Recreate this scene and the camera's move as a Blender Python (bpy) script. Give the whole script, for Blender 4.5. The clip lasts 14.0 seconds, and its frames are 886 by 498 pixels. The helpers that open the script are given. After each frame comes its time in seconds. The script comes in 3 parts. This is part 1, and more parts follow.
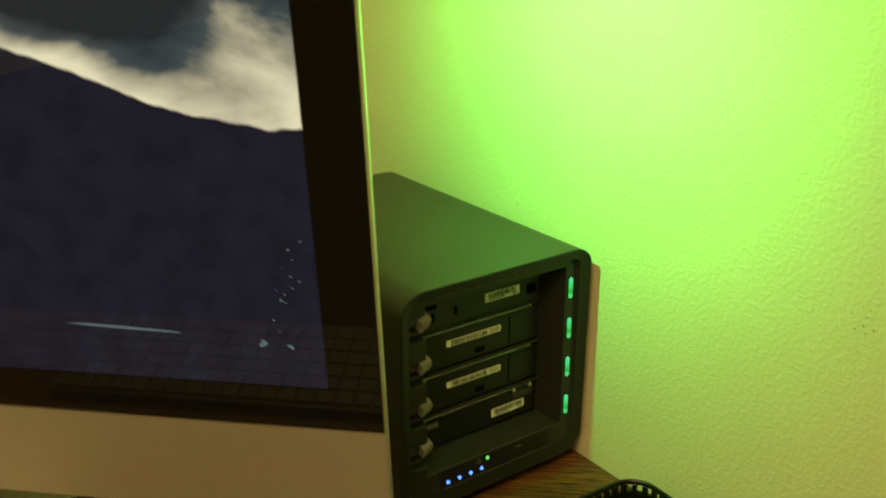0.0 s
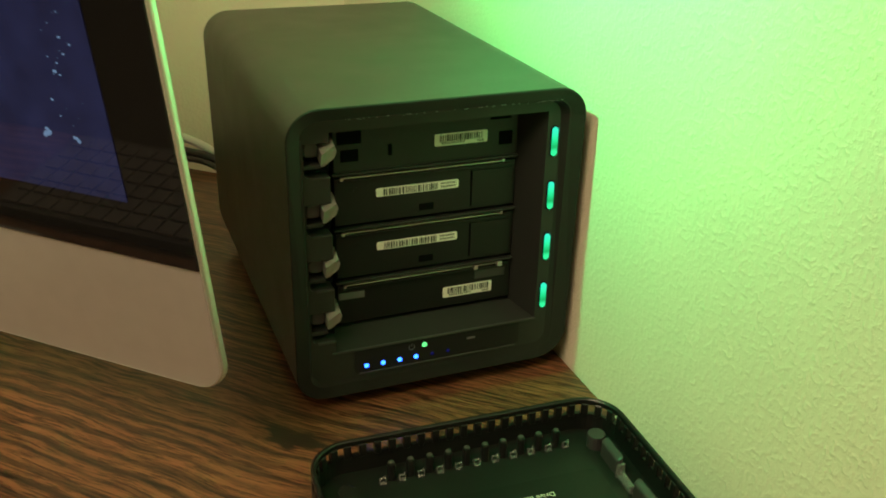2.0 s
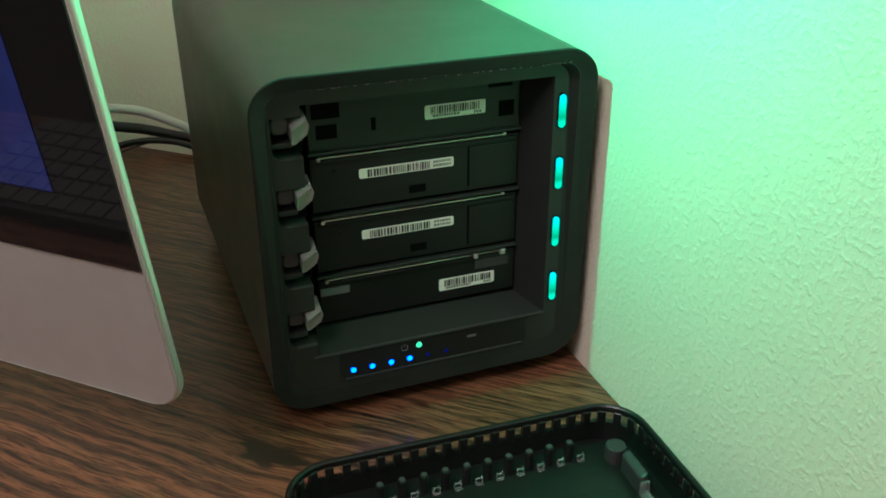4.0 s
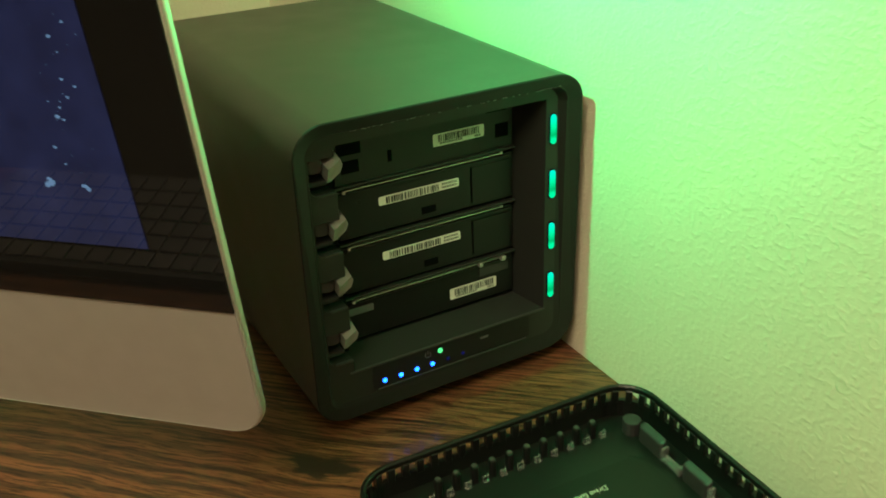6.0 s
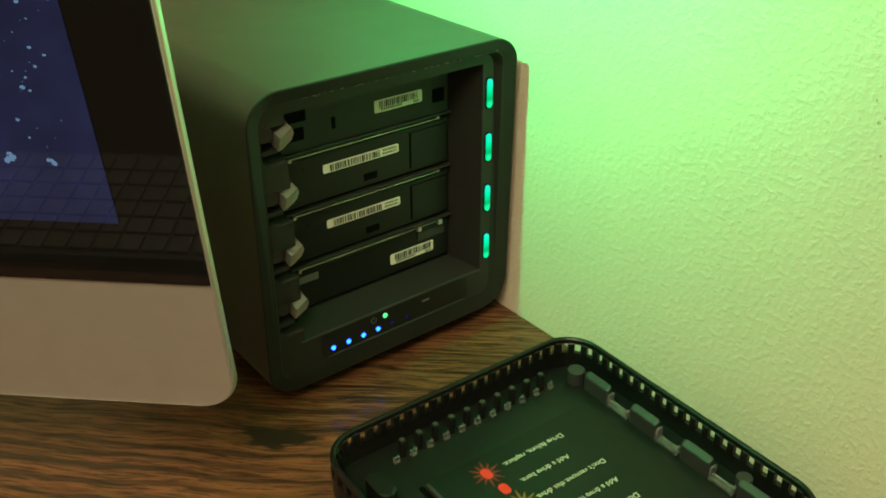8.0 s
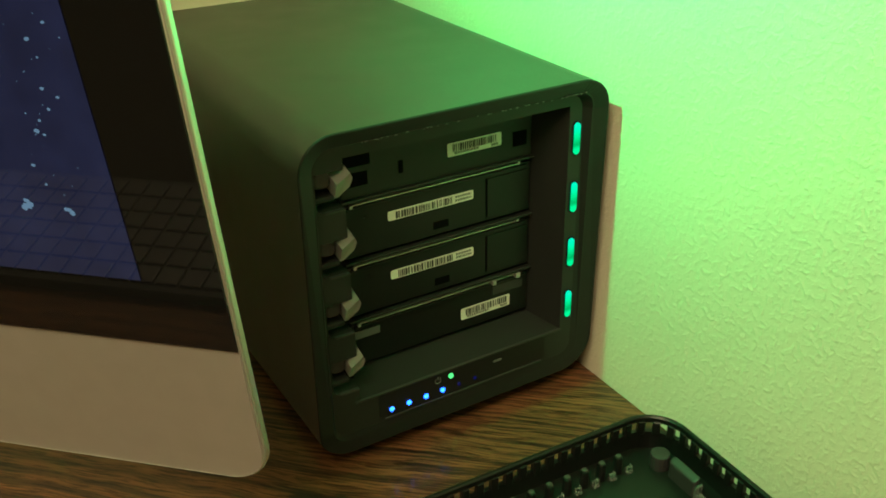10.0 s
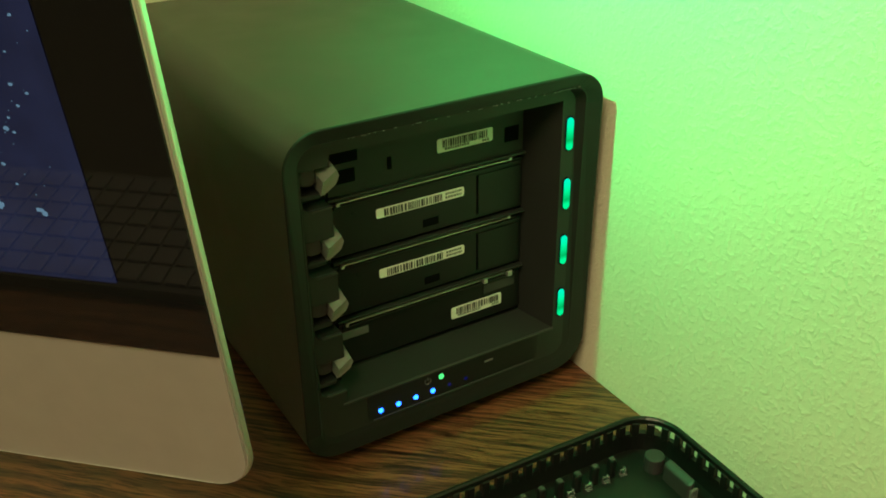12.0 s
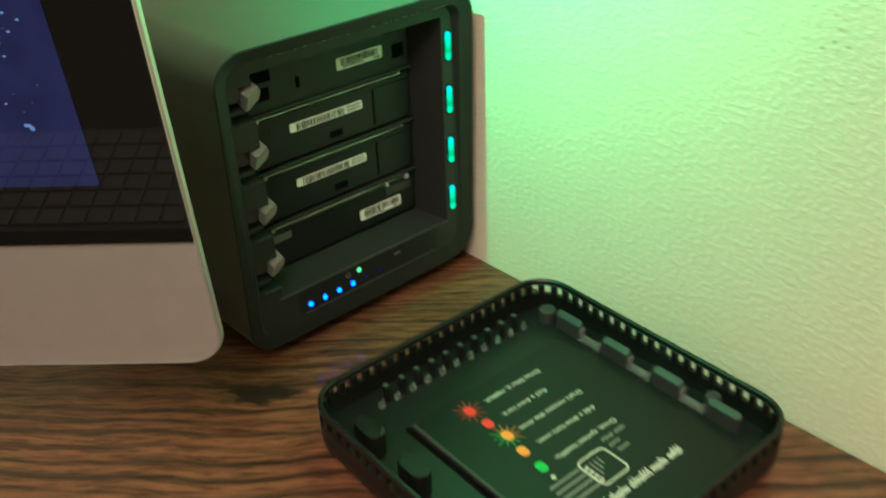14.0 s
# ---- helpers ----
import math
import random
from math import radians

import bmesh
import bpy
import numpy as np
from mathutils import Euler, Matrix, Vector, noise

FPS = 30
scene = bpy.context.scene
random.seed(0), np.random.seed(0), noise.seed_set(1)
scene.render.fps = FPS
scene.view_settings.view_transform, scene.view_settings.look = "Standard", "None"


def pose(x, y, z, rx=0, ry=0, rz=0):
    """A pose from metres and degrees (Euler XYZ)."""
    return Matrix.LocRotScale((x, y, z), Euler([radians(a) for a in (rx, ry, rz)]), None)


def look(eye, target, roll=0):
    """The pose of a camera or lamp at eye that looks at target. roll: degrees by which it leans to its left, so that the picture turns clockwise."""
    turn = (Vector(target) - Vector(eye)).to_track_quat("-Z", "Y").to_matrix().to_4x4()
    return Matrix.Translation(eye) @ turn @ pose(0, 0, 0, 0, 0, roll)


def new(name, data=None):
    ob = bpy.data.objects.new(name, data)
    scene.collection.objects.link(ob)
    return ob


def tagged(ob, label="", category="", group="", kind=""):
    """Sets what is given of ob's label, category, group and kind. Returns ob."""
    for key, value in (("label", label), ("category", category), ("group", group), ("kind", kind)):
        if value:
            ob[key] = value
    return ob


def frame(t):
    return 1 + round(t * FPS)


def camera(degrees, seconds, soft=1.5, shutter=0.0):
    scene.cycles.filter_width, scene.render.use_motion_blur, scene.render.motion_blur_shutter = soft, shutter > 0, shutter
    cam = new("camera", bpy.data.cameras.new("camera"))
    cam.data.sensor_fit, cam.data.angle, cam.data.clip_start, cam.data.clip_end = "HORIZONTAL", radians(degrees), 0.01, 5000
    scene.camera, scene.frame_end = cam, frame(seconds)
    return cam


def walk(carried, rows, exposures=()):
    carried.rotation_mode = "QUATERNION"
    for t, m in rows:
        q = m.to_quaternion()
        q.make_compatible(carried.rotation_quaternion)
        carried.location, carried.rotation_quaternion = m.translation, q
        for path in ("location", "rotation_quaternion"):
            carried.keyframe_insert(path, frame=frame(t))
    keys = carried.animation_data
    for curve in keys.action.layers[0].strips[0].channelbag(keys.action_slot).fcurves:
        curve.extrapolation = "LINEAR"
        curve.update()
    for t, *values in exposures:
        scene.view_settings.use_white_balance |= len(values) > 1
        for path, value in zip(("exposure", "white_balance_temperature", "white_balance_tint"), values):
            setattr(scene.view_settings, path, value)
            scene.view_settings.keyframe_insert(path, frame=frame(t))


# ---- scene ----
cam = camera(52.6, 14.0, soft=1.8, shutter=0.5)
PATH = [
    (0, (-0.375, -0.384, 1.094), (0.695, 1.159, 0.405), -0.5),
    (0.5, (-0.312, -0.398, 1.069), (0.608, 1.22, 0.336), 0.7),
    (1, (-0.264, -0.39, 1.042), (0.562, 1.258, 0.265), 0.6),
    (1.5, (-0.233, -0.379, 1.024), (0.47, 1.304, 0.205), 0.4),
    (2, (-0.209, -0.362, 1.012), (0.45, 1.32, 0.152), 1.2),
    (4.3, (-0.184, -0.318, 0.992), (0.447, 1.351, 0.087), -0.5),
    (4.5, (-0.187, -0.318, 0.993), (0.459, 1.342, 0.083), -0.5),
    (5, (-0.206, -0.318, 1.001), (0.525, 1.29, 0.063), -1.1),
    (5.5, (-0.223, -0.313, 1.005), (0.549, 1.278, 0.072), -1.4),
    (6, (-0.246, -0.325, 1.018), (0.594, 1.245, 0.108), -2.4),
    (6.5, (-0.283, -0.356, 1.033), (0.68, 1.129, 0.101), -2.6),
    (7, (-0.277, -0.324, 1.035), (0.752, 1.085, 0.058), -1.9),
    (7.5, (-0.286, -0.31, 1.031), (0.79, 1.067, 0.057), -0.3),
    (8, (-0.282, -0.309, 1.019), (0.796, 1.065, 0.045), -0.2),
    (8.5, (-0.272, -0.303, 1.02), (0.747, 1.152, 0.1), -1.3),
    (11, (-0.237, -0.281, 1.012), (0.636, 1.252, 0.068), -1.1),
    (11.5, (-0.239, -0.281, 1.016), (0.666, 1.235, 0.076), -0.8),
    (12, (-0.238, -0.278, 1.013), (0.656, 1.237, 0.062), -1.0),
    (12.5, (-0.234, -0.277, 1.014), (0.649, 1.248, 0.068), -0.4),
    (13, (-0.237, -0.277, 1.008), (0.641, 1.248, 0.056), -0.8),
    (13.5, (-0.251, -0.287, 1.005), (0.733, 1.15, 0.021), -2.1),
    (14, (-0.297, -0.316, 1.016), (0.835, 0.971, -0.015), -2.2),
]
# seconds, stops, kelvin, tint: the clip's camera starts warm, turns cool, and settles
EXPOSURES = [
    (0.0, -0.48, 10800, -5),
    (0.5, -0.28, 9500, -1),
    (1.0, -0.06, 7700, 6),
    (1.5, 0.0, 6750, 10),
    (2.0, 0.03, 6200, 14),
    (4.5, 0.05, 4480, 33),
    (5.0, 0.05, 4500, 25),
    (5.5, 0.05, 5100, 7),
    (6.0, 0.05, 5800, 7),
    (7.0, 0.05, 5850, 9),
    (8.5, 0.04, 6000, 9),
    (11.0, -0.03, 6250, -6),
    (13.0, -0.03, 6250, -6),
    (13.5, -0.03, 5900, -2),
    (14.0, 0.26, 5150, 22),
]
walk(cam, [(t, look(eye, target, roll)) for t, eye, target, roll in PATH], EXPOSURES)

# ---- world and lights ----
DESK = 0.746
WALL_X = 0.008
WALL_Y = 0.455

world = bpy.data.worlds.new("world")
scene.world = world
world.use_nodes = True
world.node_tree.nodes["Background"].inputs[0].default_value = (0.9, 0.8, 0.6, 1)
world.node_tree.nodes["Background"].inputs[1].default_value = 0.02


def lamp(name, kind, energy, colour, m, radius):
    data = bpy.data.lights.new(name, kind)
    data.energy, data.color = energy, colour
    if kind == "SPOT":
        data.spot_size, data.spot_blend, data.shadow_soft_size = radians(148), 1.0, radius
    else:
        data.shape, data.size = "DISK", 2 * radius
    ob = new(name, data)
    ob.matrix_world = m
    return ob


ROOM_LAMP = (-1.02, -0.84, 2.3)
lamp("ceiling_lamp_light", "AREA", 23, (1.0, 0.78, 0.43), look(ROOM_LAMP, (ROOM_LAMP[0], ROOM_LAMP[1], 0)), 0.42)
SPOT = (-0.168, -0.0065, 1.08)
SPOT_AIM = (0.008, 0.005, 1.03)
lamp("spot_lamp_light", "SPOT", 6.3, (0.07, 1.0, 0.26), look(SPOT, SPOT_AIM), 0.0035)


# ---- materials ----
def material(name, colour, rough=0.5, metal=0.0, spec=0.5, emit=None, strength=0.0):
    m = bpy.data.materials.new(name)
    m.use_nodes = True
    p = m.node_tree.nodes["Principled BSDF"]
    p.inputs["Base Color"].default_value = (*colour, 1)
    p.inputs["Roughness"].default_value = rough
    p.inputs["Metallic"].default_value = metal
    p.inputs["Specular IOR Level"].default_value = spec
    if emit:
        p.inputs["Emission Color"].default_value = (*emit, 1)
        p.inputs["Emission Strength"].default_value = strength
    return m


def node(m, kind, **inputs):
    n = m.node_tree.nodes.new(kind)
    for key, value in inputs.items():
        n.inputs[key.replace("_", " ")].default_value = value
    return n


def link(m, a, out, b, into):
    m.node_tree.links.new(a.outputs[out], b.inputs[into])


def shader(m):
    return m.node_tree.nodes["Principled BSDF"]


def ramp(m, stops):
    n = m.node_tree.nodes.new("ShaderNodeValToRGB")
    e = n.color_ramp.elements
    e[0].position, e[0].color = stops[0][0], (*stops[0][1], 1)
    e[1].position, e[1].color = stops[-1][0], (*stops[-1][1], 1)
    for at, c in stops[1:-1]:
        e.new(at).color = (*c, 1)
    return n


def grained(m, scale, bump, dist, tone=0.0, rough=0.0, detail=4.0):
    """Fine relief, and slow changes of tone and gloss, on a material of one colour."""
    p = shader(m)
    where = node(m, "ShaderNodeTexCoord")
    fine = node(m, "ShaderNodeTexNoise", Scale=scale, Detail=detail)
    link(m, where, "Object", fine, "Vector")
    b = node(m, "ShaderNodeBump", Strength=bump, Distance=dist)
    link(m, fine, "Fac", b, "Height")
    link(m, b, "Normal", p, "Normal")
    slow = node(m, "ShaderNodeTexNoise", Scale=scale / 60, Detail=5.0)
    link(m, where, "Object", slow, "Vector")
    c = p.inputs["Base Color"].default_value[:3]
    if tone:
        r = ramp(m, [(0.3, [x * (1 - tone) for x in c]), (0.7, [min(1, x * (1 + tone)) for x in c])])
        link(m, slow, "Fac", r, "Fac")
        link(m, r, "Color", p, "Base Color")
    if rough:
        base = p.inputs["Roughness"].default_value
        g = node(m, "ShaderNodeMapRange")
        g.inputs["To Min"].default_value, g.inputs["To Max"].default_value = base - rough, base + rough
        link(m, slow, "Fac", g, "Value")
        link(m, g, "Result", p, "Roughness")
    return m


def wall_material():
    m = material("painted_orange_peel_wall", (0.78, 0.72, 0.56), 0.6)
    p = shader(m)
    where = node(m, "ShaderNodeTexCoord")
    blobs = node(m, "ShaderNodeTexNoise", Scale=370.0, Detail=3.0, Roughness=0.55)
    link(m, where, "Object", blobs, "Vector")
    flat = ramp(m, [(0.40, (0, 0, 0)), (0.74, (1, 1, 1))])
    flat.color_ramp.interpolation = "EASE"
    link(m, blobs, "Fac", flat, "Fac")
    knocks = node(m, "ShaderNodeTexNoise", Scale=150.0, Detail=2.0)
    link(m, where, "Object", knocks, "Vector")
    mix = node(m, "ShaderNodeMath")
    mix.operation = "MULTIPLY_ADD"
    mix.inputs[1].default_value = 0.6
    link(m, knocks, "Fac", mix, 0)
    link(m, flat, "Color", mix, 2)
    b = node(m, "ShaderNodeBump", Strength=0.30, Distance=0.0008)
    link(m, mix, "Value", b, "Height")
    link(m, b, "Normal", p, "Normal")
    slow = node(m, "ShaderNodeTexNoise", Scale=7.0, Detail=4.0)
    link(m, where, "Object", slow, "Vector")
    r = ramp(m, [(0.3, (0.74, 0.685, 0.53)), (0.7, (0.81, 0.755, 0.59))])
    link(m, slow, "Fac", r, "Fac")
    link(m, r, "Color", p, "Base Color")
    return m


GRAIN = -44.0
KNOT = (-0.1465, -0.0165)


def oak_material():
    m = material("stained_oak", (0.2, 0.09, 0.04), 0.5, spec=0.35)
    p = shader(m)
    p.inputs["Coat Weight"].default_value, p.inputs["Coat Roughness"].default_value = 0.32, 0.16
    where = node(m, "ShaderNodeTexCoord")
    turn = node(m, "ShaderNodeMapping", Location=(-KNOT[0], -KNOT[1], 0))
    turn.vector_type = "POINT"
    link(m, where, "Object", turn, "Vector")
    spin = node(m, "ShaderNodeMapping", Rotation=(0, 0, radians(-GRAIN)))
    link(m, turn, "Vector", spin, "Vector")
    # slow bends of the grain
    bend = node(m, "ShaderNodeTexNoise", Scale=8.0, Detail=3.0)
    link(m, spin, "Vector", bend, "Vector")
    off = node(m, "ShaderNodeVectorMath")
    off.operation = "MULTIPLY_ADD"
    off.inputs[1].default_value = (0.0, 0.021, 0.0)
    link(m, bend, "Color", off, 0)
    link(m, spin, "Vector", off, 2)
    # broad dark bands of early wood, wide apart in places and close together elsewhere
    wide = node(m, "ShaderNodeMapping", Scale=(4.0, 135.0, 1.0))
    link(m, off, "Vector", wide, "Vector")
    bands = node(m, "ShaderNodeTexNoise", Scale=1.0, Detail=5.0, Roughness=0.62, Distortion=0.35)
    link(m, wide, "Vector", bands, "Vector")
    bold_at = node(m, "ShaderNodeMapping", Scale=(0.13, 1.0, 1.0))
    link(m, off, "Vector", bold_at, "Vector")
    bold = node(m, "ShaderNodeTexWave", Scale=38.0, Distortion=7.0, Detail=4.0)
    bold.inputs["Detail Scale"].default_value = 0.7
    bold.inputs["Detail Roughness"].default_value = 0.62
    bold.wave_type, bold.bands_direction = "BANDS", "Y"
    link(m, bold_at, "Vector", bold, "Vector")
    bold_fac = node(m, "ShaderNodeMapRange")
    bold_fac.inputs["To Min"].default_value, bold_fac.inputs["To Max"].default_value = 0.33, 0.72
    link(m, bold, "Fac", bold_fac, "Value")
    broad = node(m, "ShaderNodeMix")
    broad.inputs[0].default_value = 0.5
    link(m, bands, "Fac", broad, 2)
    link(m, bold_fac, "Result", broad, 3)
    close = node(m, "ShaderNodeMapping", Scale=(10.0, 430.0, 1.0))
    link(m, off, "Vector", close, "Vector")
    lines = node(m, "ShaderNodeTexNoise", Scale=1.0, Detail=4.0, Roughness=0.6, Distortion=0.3)
    link(m, close, "Vector", lines, "Vector")
    # yearly rings, cut lengthwise: dark lines some two millimetres apart
    rings_at = node(m, "ShaderNodeMapping", Scale=(0.10, 1.0, 1.0))
    link(m, off, "Vector", rings_at, "Vector")
    rings = node(m, "ShaderNodeTexWave", Scale=96.0, Distortion=5.0, Detail=3.0)
    rings.inputs["Detail Scale"].default_value = 0.6
    rings.inputs["Detail Roughness"].default_value = 0.6
    rings.wave_type, rings.bands_direction = "BANDS", "Y"
    link(m, rings_at, "Vector", rings, "Vector")
    ring_fac = node(m, "ShaderNodeMapRange")
    ring_fac.inputs["To Min"].default_value, ring_fac.inputs["To Max"].default_value = 0.38, 0.64
    link(m, rings, "Fac", ring_fac, "Value")
    fine = node(m, "ShaderNodeMix")
    fine.inputs[0].default_value = 0.22
    link(m, lines, "Fac", fine, 2)
    link(m, ring_fac, "Result", fine, 3)
    across = node(m, "ShaderNodeSeparateXYZ")
    link(m, off, "Vector", across, "Vector")
    share = node(m, "ShaderNodeMapRange")
    share.inputs["From Min"].default_value, share.inputs["From Max"].default_value = 0.010, 0.024
    share.inputs["To Min"].default_value, share.inputs["To Max"].default_value = 0.15, 0.88
    link(m, across, "Y", share, "Value")
    figure = node(m, "ShaderNodeMix")
    link(m, share, "Result", figure, 0)
    link(m, broad, 0, figure, 2)
    link(m, fine, 0, figure, 3)
    bandc = ramp(m, [(0.37, (0.042, 0.019, 0.010)), (0.45, (0.084, 0.036, 0.017)), (0.505, (0.170, 0.067, 0.029)), (0.70, (0.262, 0.106, 0.046))])
    link(m, figure, 0, bandc, "Fac")
    # fine pores, drawn out along the grain
    thin = node(m, "ShaderNodeMapping", Scale=(62.0, 900.0, 1.0))
    link(m, off, "Vector", thin, "Vector")
    pores = node(m, "ShaderNodeTexNoise", Scale=1.0, Detail=3.0, Roughness=0.7)
    link(m, thin, "Vector", pores, "Vector")
    porec = ramp(m, [(0.39, (0.22, 0.19, 0.17)), (0.55, (1, 1, 1))])
    link(m, pores, "Fac", porec, "Fac")
    mul = node(m, "ShaderNodeMix")
    mul.data_type, mul.blend_type = "RGBA", "MULTIPLY"
    mul.inputs[0].default_value = 0.95
    link(m, bandc, "Color", mul, 6)
    link(m, porec, "Color", mul, 7)
    # the dark knot in the veneer
    squash = node(m, "ShaderNodeMapping", Scale=(31.0, 84.0, 0.0))
    link(m, spin, "Vector", squash, "Vector")
    ragged = node(m, "ShaderNodeTexNoise", Scale=1.6, Detail=4.0)
    link(m, squash, "Vector", ragged, "Vector")
    push = node(m, "ShaderNodeVectorMath")
    push.operation = "MULTIPLY_ADD"
    push.inputs[1].default_value = (1.5, 1.5, 0.0)
    push.inputs[2].default_value = (-0.75, -0.75, 0.0)
    link(m, ragged, "Color", push, 0)
    add = node(m, "ShaderNodeVectorMath")
    link(m, push, "Vector", add, 0)
    link(m, squash, "Vector", add, 1)
    far = node(m, "ShaderNodeVectorMath")
    far.operation = "LENGTH"
    link(m, add, "Vector", far, 0)
    spot = ramp(m, [(0.42, (1, 1, 1)), (0.62, (0, 0, 0))])
    link(m, far, "Value", spot, "Fac")
    dark = node(m, "ShaderNodeMix")
    dark.data_type = "RGBA"
    dark.inputs[7].default_value = (0.020, 0.011, 0.006, 1)
    link(m, spot, "Color", dark, 0)
    link(m, mul, 2, dark, 6)
    link(m, dark, 2, p, "Base Color")
    b = node(m, "ShaderNodeBump", Strength=0.35, Distance=0.0003)
    link(m, pores, "Fac", b, "Height")
    link(m, b, "Normal", p, "Normal")
    return m


def screen_material():
    """A landscape on a lit display: cloudy sky over a dark mountain. Object coordinates: x across, z up, in metres from the glass's corner."""
    m = material("lit_display", (0.004, 0.004, 0.006), 0.02)
    p = shader(m)
    where = node(m, "ShaderNodeTexCoord")
    xyz = node(m, "ShaderNodeSeparateXYZ")
    link(m, where, "Object", xyz, "Vector")
    # the ridge: a slope that falls to the right, roughened
    slope = node(m, "ShaderNodeFloatCurve")
    c = slope.mapping.curves[0]
    pts = [(0.0, 0.25), (0.45, 0.27), (0.767, 0.1856), (0.803, 0.1778), (0.842, 0.1674), (0.881, 0.1596), (0.921, 0.1553), (0.939, 0.1520), (0.947, 0.1538), (1.0, 0.1524)]
    c.points[0].location, c.points[1].location = pts[0], pts[-1]
    for q in pts[1:-1]:
        c.points.new(*q)
    for q in c.points:
        q.handle_type = "VECTOR"
    slope.mapping.update()
    span = node(m, "ShaderNodeMapRange")
    span.inputs["From Min"].default_value, span.inputs["From Max"].default_value = -0.65, 0.0
    link(m, xyz, "X", span, "Value")
    link(m, span, "Result", slope, "Value")
    jag = node(m, "ShaderNodeTexNoise", Scale=60.0, Detail=5.0)
    link(m, where, "Object", jag, "Vector")
    edge = node(m, "ShaderNodeMath")
    edge.operation = "MULTIPLY_ADD"
    edge.inputs[1].default_value = 0.006
    link(m, jag, "Fac", edge, 0)
    link(m, slope, "Value", edge, 2)
    over = node(m, "ShaderNodeMath")
    over.operation = "SUBTRACT"
    link(m, xyz, "Z", over, 0)
    link(m, edge, "Value", over, 1)
    sky = node(m, "ShaderNodeMath", )
    sky.operation = "MULTIPLY_ADD"
    sky.inputs[1].default_value, sky.inputs[2].default_value = 700.0, 3.0
    sky.use_clamp = True
    link(m, over, "Value", sky, 0)
    puff = node(m, "ShaderNodeTexNoise", Scale=10.0, Detail=6.0, Roughness=0.55, Distortion=0.4)
    shift = node(m, "ShaderNodeMapping", Location=(0.47, 0.0, 0.13), Scale=(0.8, 1.0, 1.7), Rotation=(0, radians(-22), 0))
    link(m, where, "Object", shift, "Vector")
    link(m, shift, "Vector", puff, "Vector")
    # clear light low over the ridge, heavy cloud above it
    low = node(m, "ShaderNodeMath")
    low.operation = "MULTIPLY_ADD"
    fall = node(m, "ShaderNodeMapRange")
    fall.inputs["From Min"].default_value, fall.inputs["From Max"].default_value = -0.105, -0.055
    fall.inputs["To Min"].default_value, fall.inputs["To Max"].default_value = -21.0, -2.2
    link(m, xyz, "X", fall, "Value")
    link(m, over, "Value", low, 0)
    link(m, fall, "Result", low, 1)
    link(m, puff, "Fac", low, 2)
    cloud = ramp(m, [(0.18, (0.012, 0.022, 0.045)), (0.32, (0.06, 0.09, 0.14)), (0.42, (0.46, 0.47, 0.48)), (0.56, (0.95, 0.97, 1.0))])
    link(m, low, "Value", cloud, "Fac")
    rock = ramp(m, [(0.35, (0.010, 0.011, 0.029)), (0.7, (0.015, 0.017, 0.046))])
    link(m, jag, "Fac", rock, "Fac")
    both = node(m, "ShaderNodeMix")
    both.data_type = "RGBA"
    link(m, sky, "Value", both, 0)
    link(m, rock, "Color", both, 6)
    link(m, cloud, "Color", both, 7)
    link(m, both, 2, p, "Emission Color")
    p.inputs["Emission Strength"].default_value = SCREEN
    return m


SCREEN = 1.0
WALL = wall_material()
SCUFF = material("grey_scuff", (0.50, 0.455, 0.345), 0.7)
OAK = oak_material()
CEIL = grained(material("ceiling_paint", (0.75, 0.72, 0.65), 0.8), 120, 0.3, 0.001, 0.04)
CARPET = grained(material("carpet", (0.06, 0.05, 0.04), 0.95), 900, 0.8, 0.004, 0.15)
SHELL = grained(material("matte_black_shell", (0.031, 0.031, 0.026), 0.40), 2200, 0.25, 0.0002, 0.28, 0.09)
RINGM = grained(material("satin_black_bezel", (0.0155, 0.0165, 0.0152), 0.50, spec=0.28), 1800, 0.12, 0.0001, 0.1, 0.05)
FASCIA = grained(material("black_fascia_plastic", (0.0195, 0.0215, 0.0190), 0.5, spec=0.35), 1500, 0.15, 0.0001, 0.12, 0.05)
# fascia plastic again, slightly lighter to stand in for light on the lining
BAYM = grained(material("lifted_bay_plastic", (0.0200, 0.0225, 0.0200), 0.55, spec=0.3), 1500, 0.15, 0.0001, 0.12, 0.05)
DUST = material("pale_dust", (0.22, 0.22, 0.20), 0.9)
WORN = material("rubbed_edge_plastic", (0.085, 0.088, 0.082), 0.45)
PEGM = grained(material("dim_grey_peg_plastic", (0.040, 0.037, 0.035), 0.5), 900, 0.1, 0.0001, 0.12)
STRIP = grained(material("smoked_light_strip", (0.0125, 0.0132, 0.0130), 0.34, spec=0.3), 700, 0.04, 0.0001, 0.1)
SILL = grained(material("rubbed_and_highlit_plastic", (0.040, 0.042, 0.038), 0.45, spec=0.4), 700, 0.1, 0.0001, 0.35)
# near-black that stands in for shade in hollows; also used for joints
SHADE_JOINT = material("shade_and_joint_black", (0.003, 0.003, 0.003), 0.8, spec=0.05)
DRIVE = grained(material("black_drive_casting", (0.0085, 0.0090, 0.0086), 0.42, spec=0.32), 1400, 0.2, 0.0001, 0.15, 0.06)
DRIVE2 = grained(material("drive_end_plate", (0.0075, 0.0080, 0.0077), 0.38, spec=0.3), 900, 0.1, 0.0001, 0.15, 0.06)
RAIL = grained(material("bright_drive_lid_edge", (0.58, 0.575, 0.54), 0.36, 0.6), 2400, 0.4, 0.0002, 0.5, 0.1)
LATCHM = grained(material("grey_latch_plastic", (0.27, 0.27, 0.24), 0.45), 900, 0.12, 0.0001, 0.12)
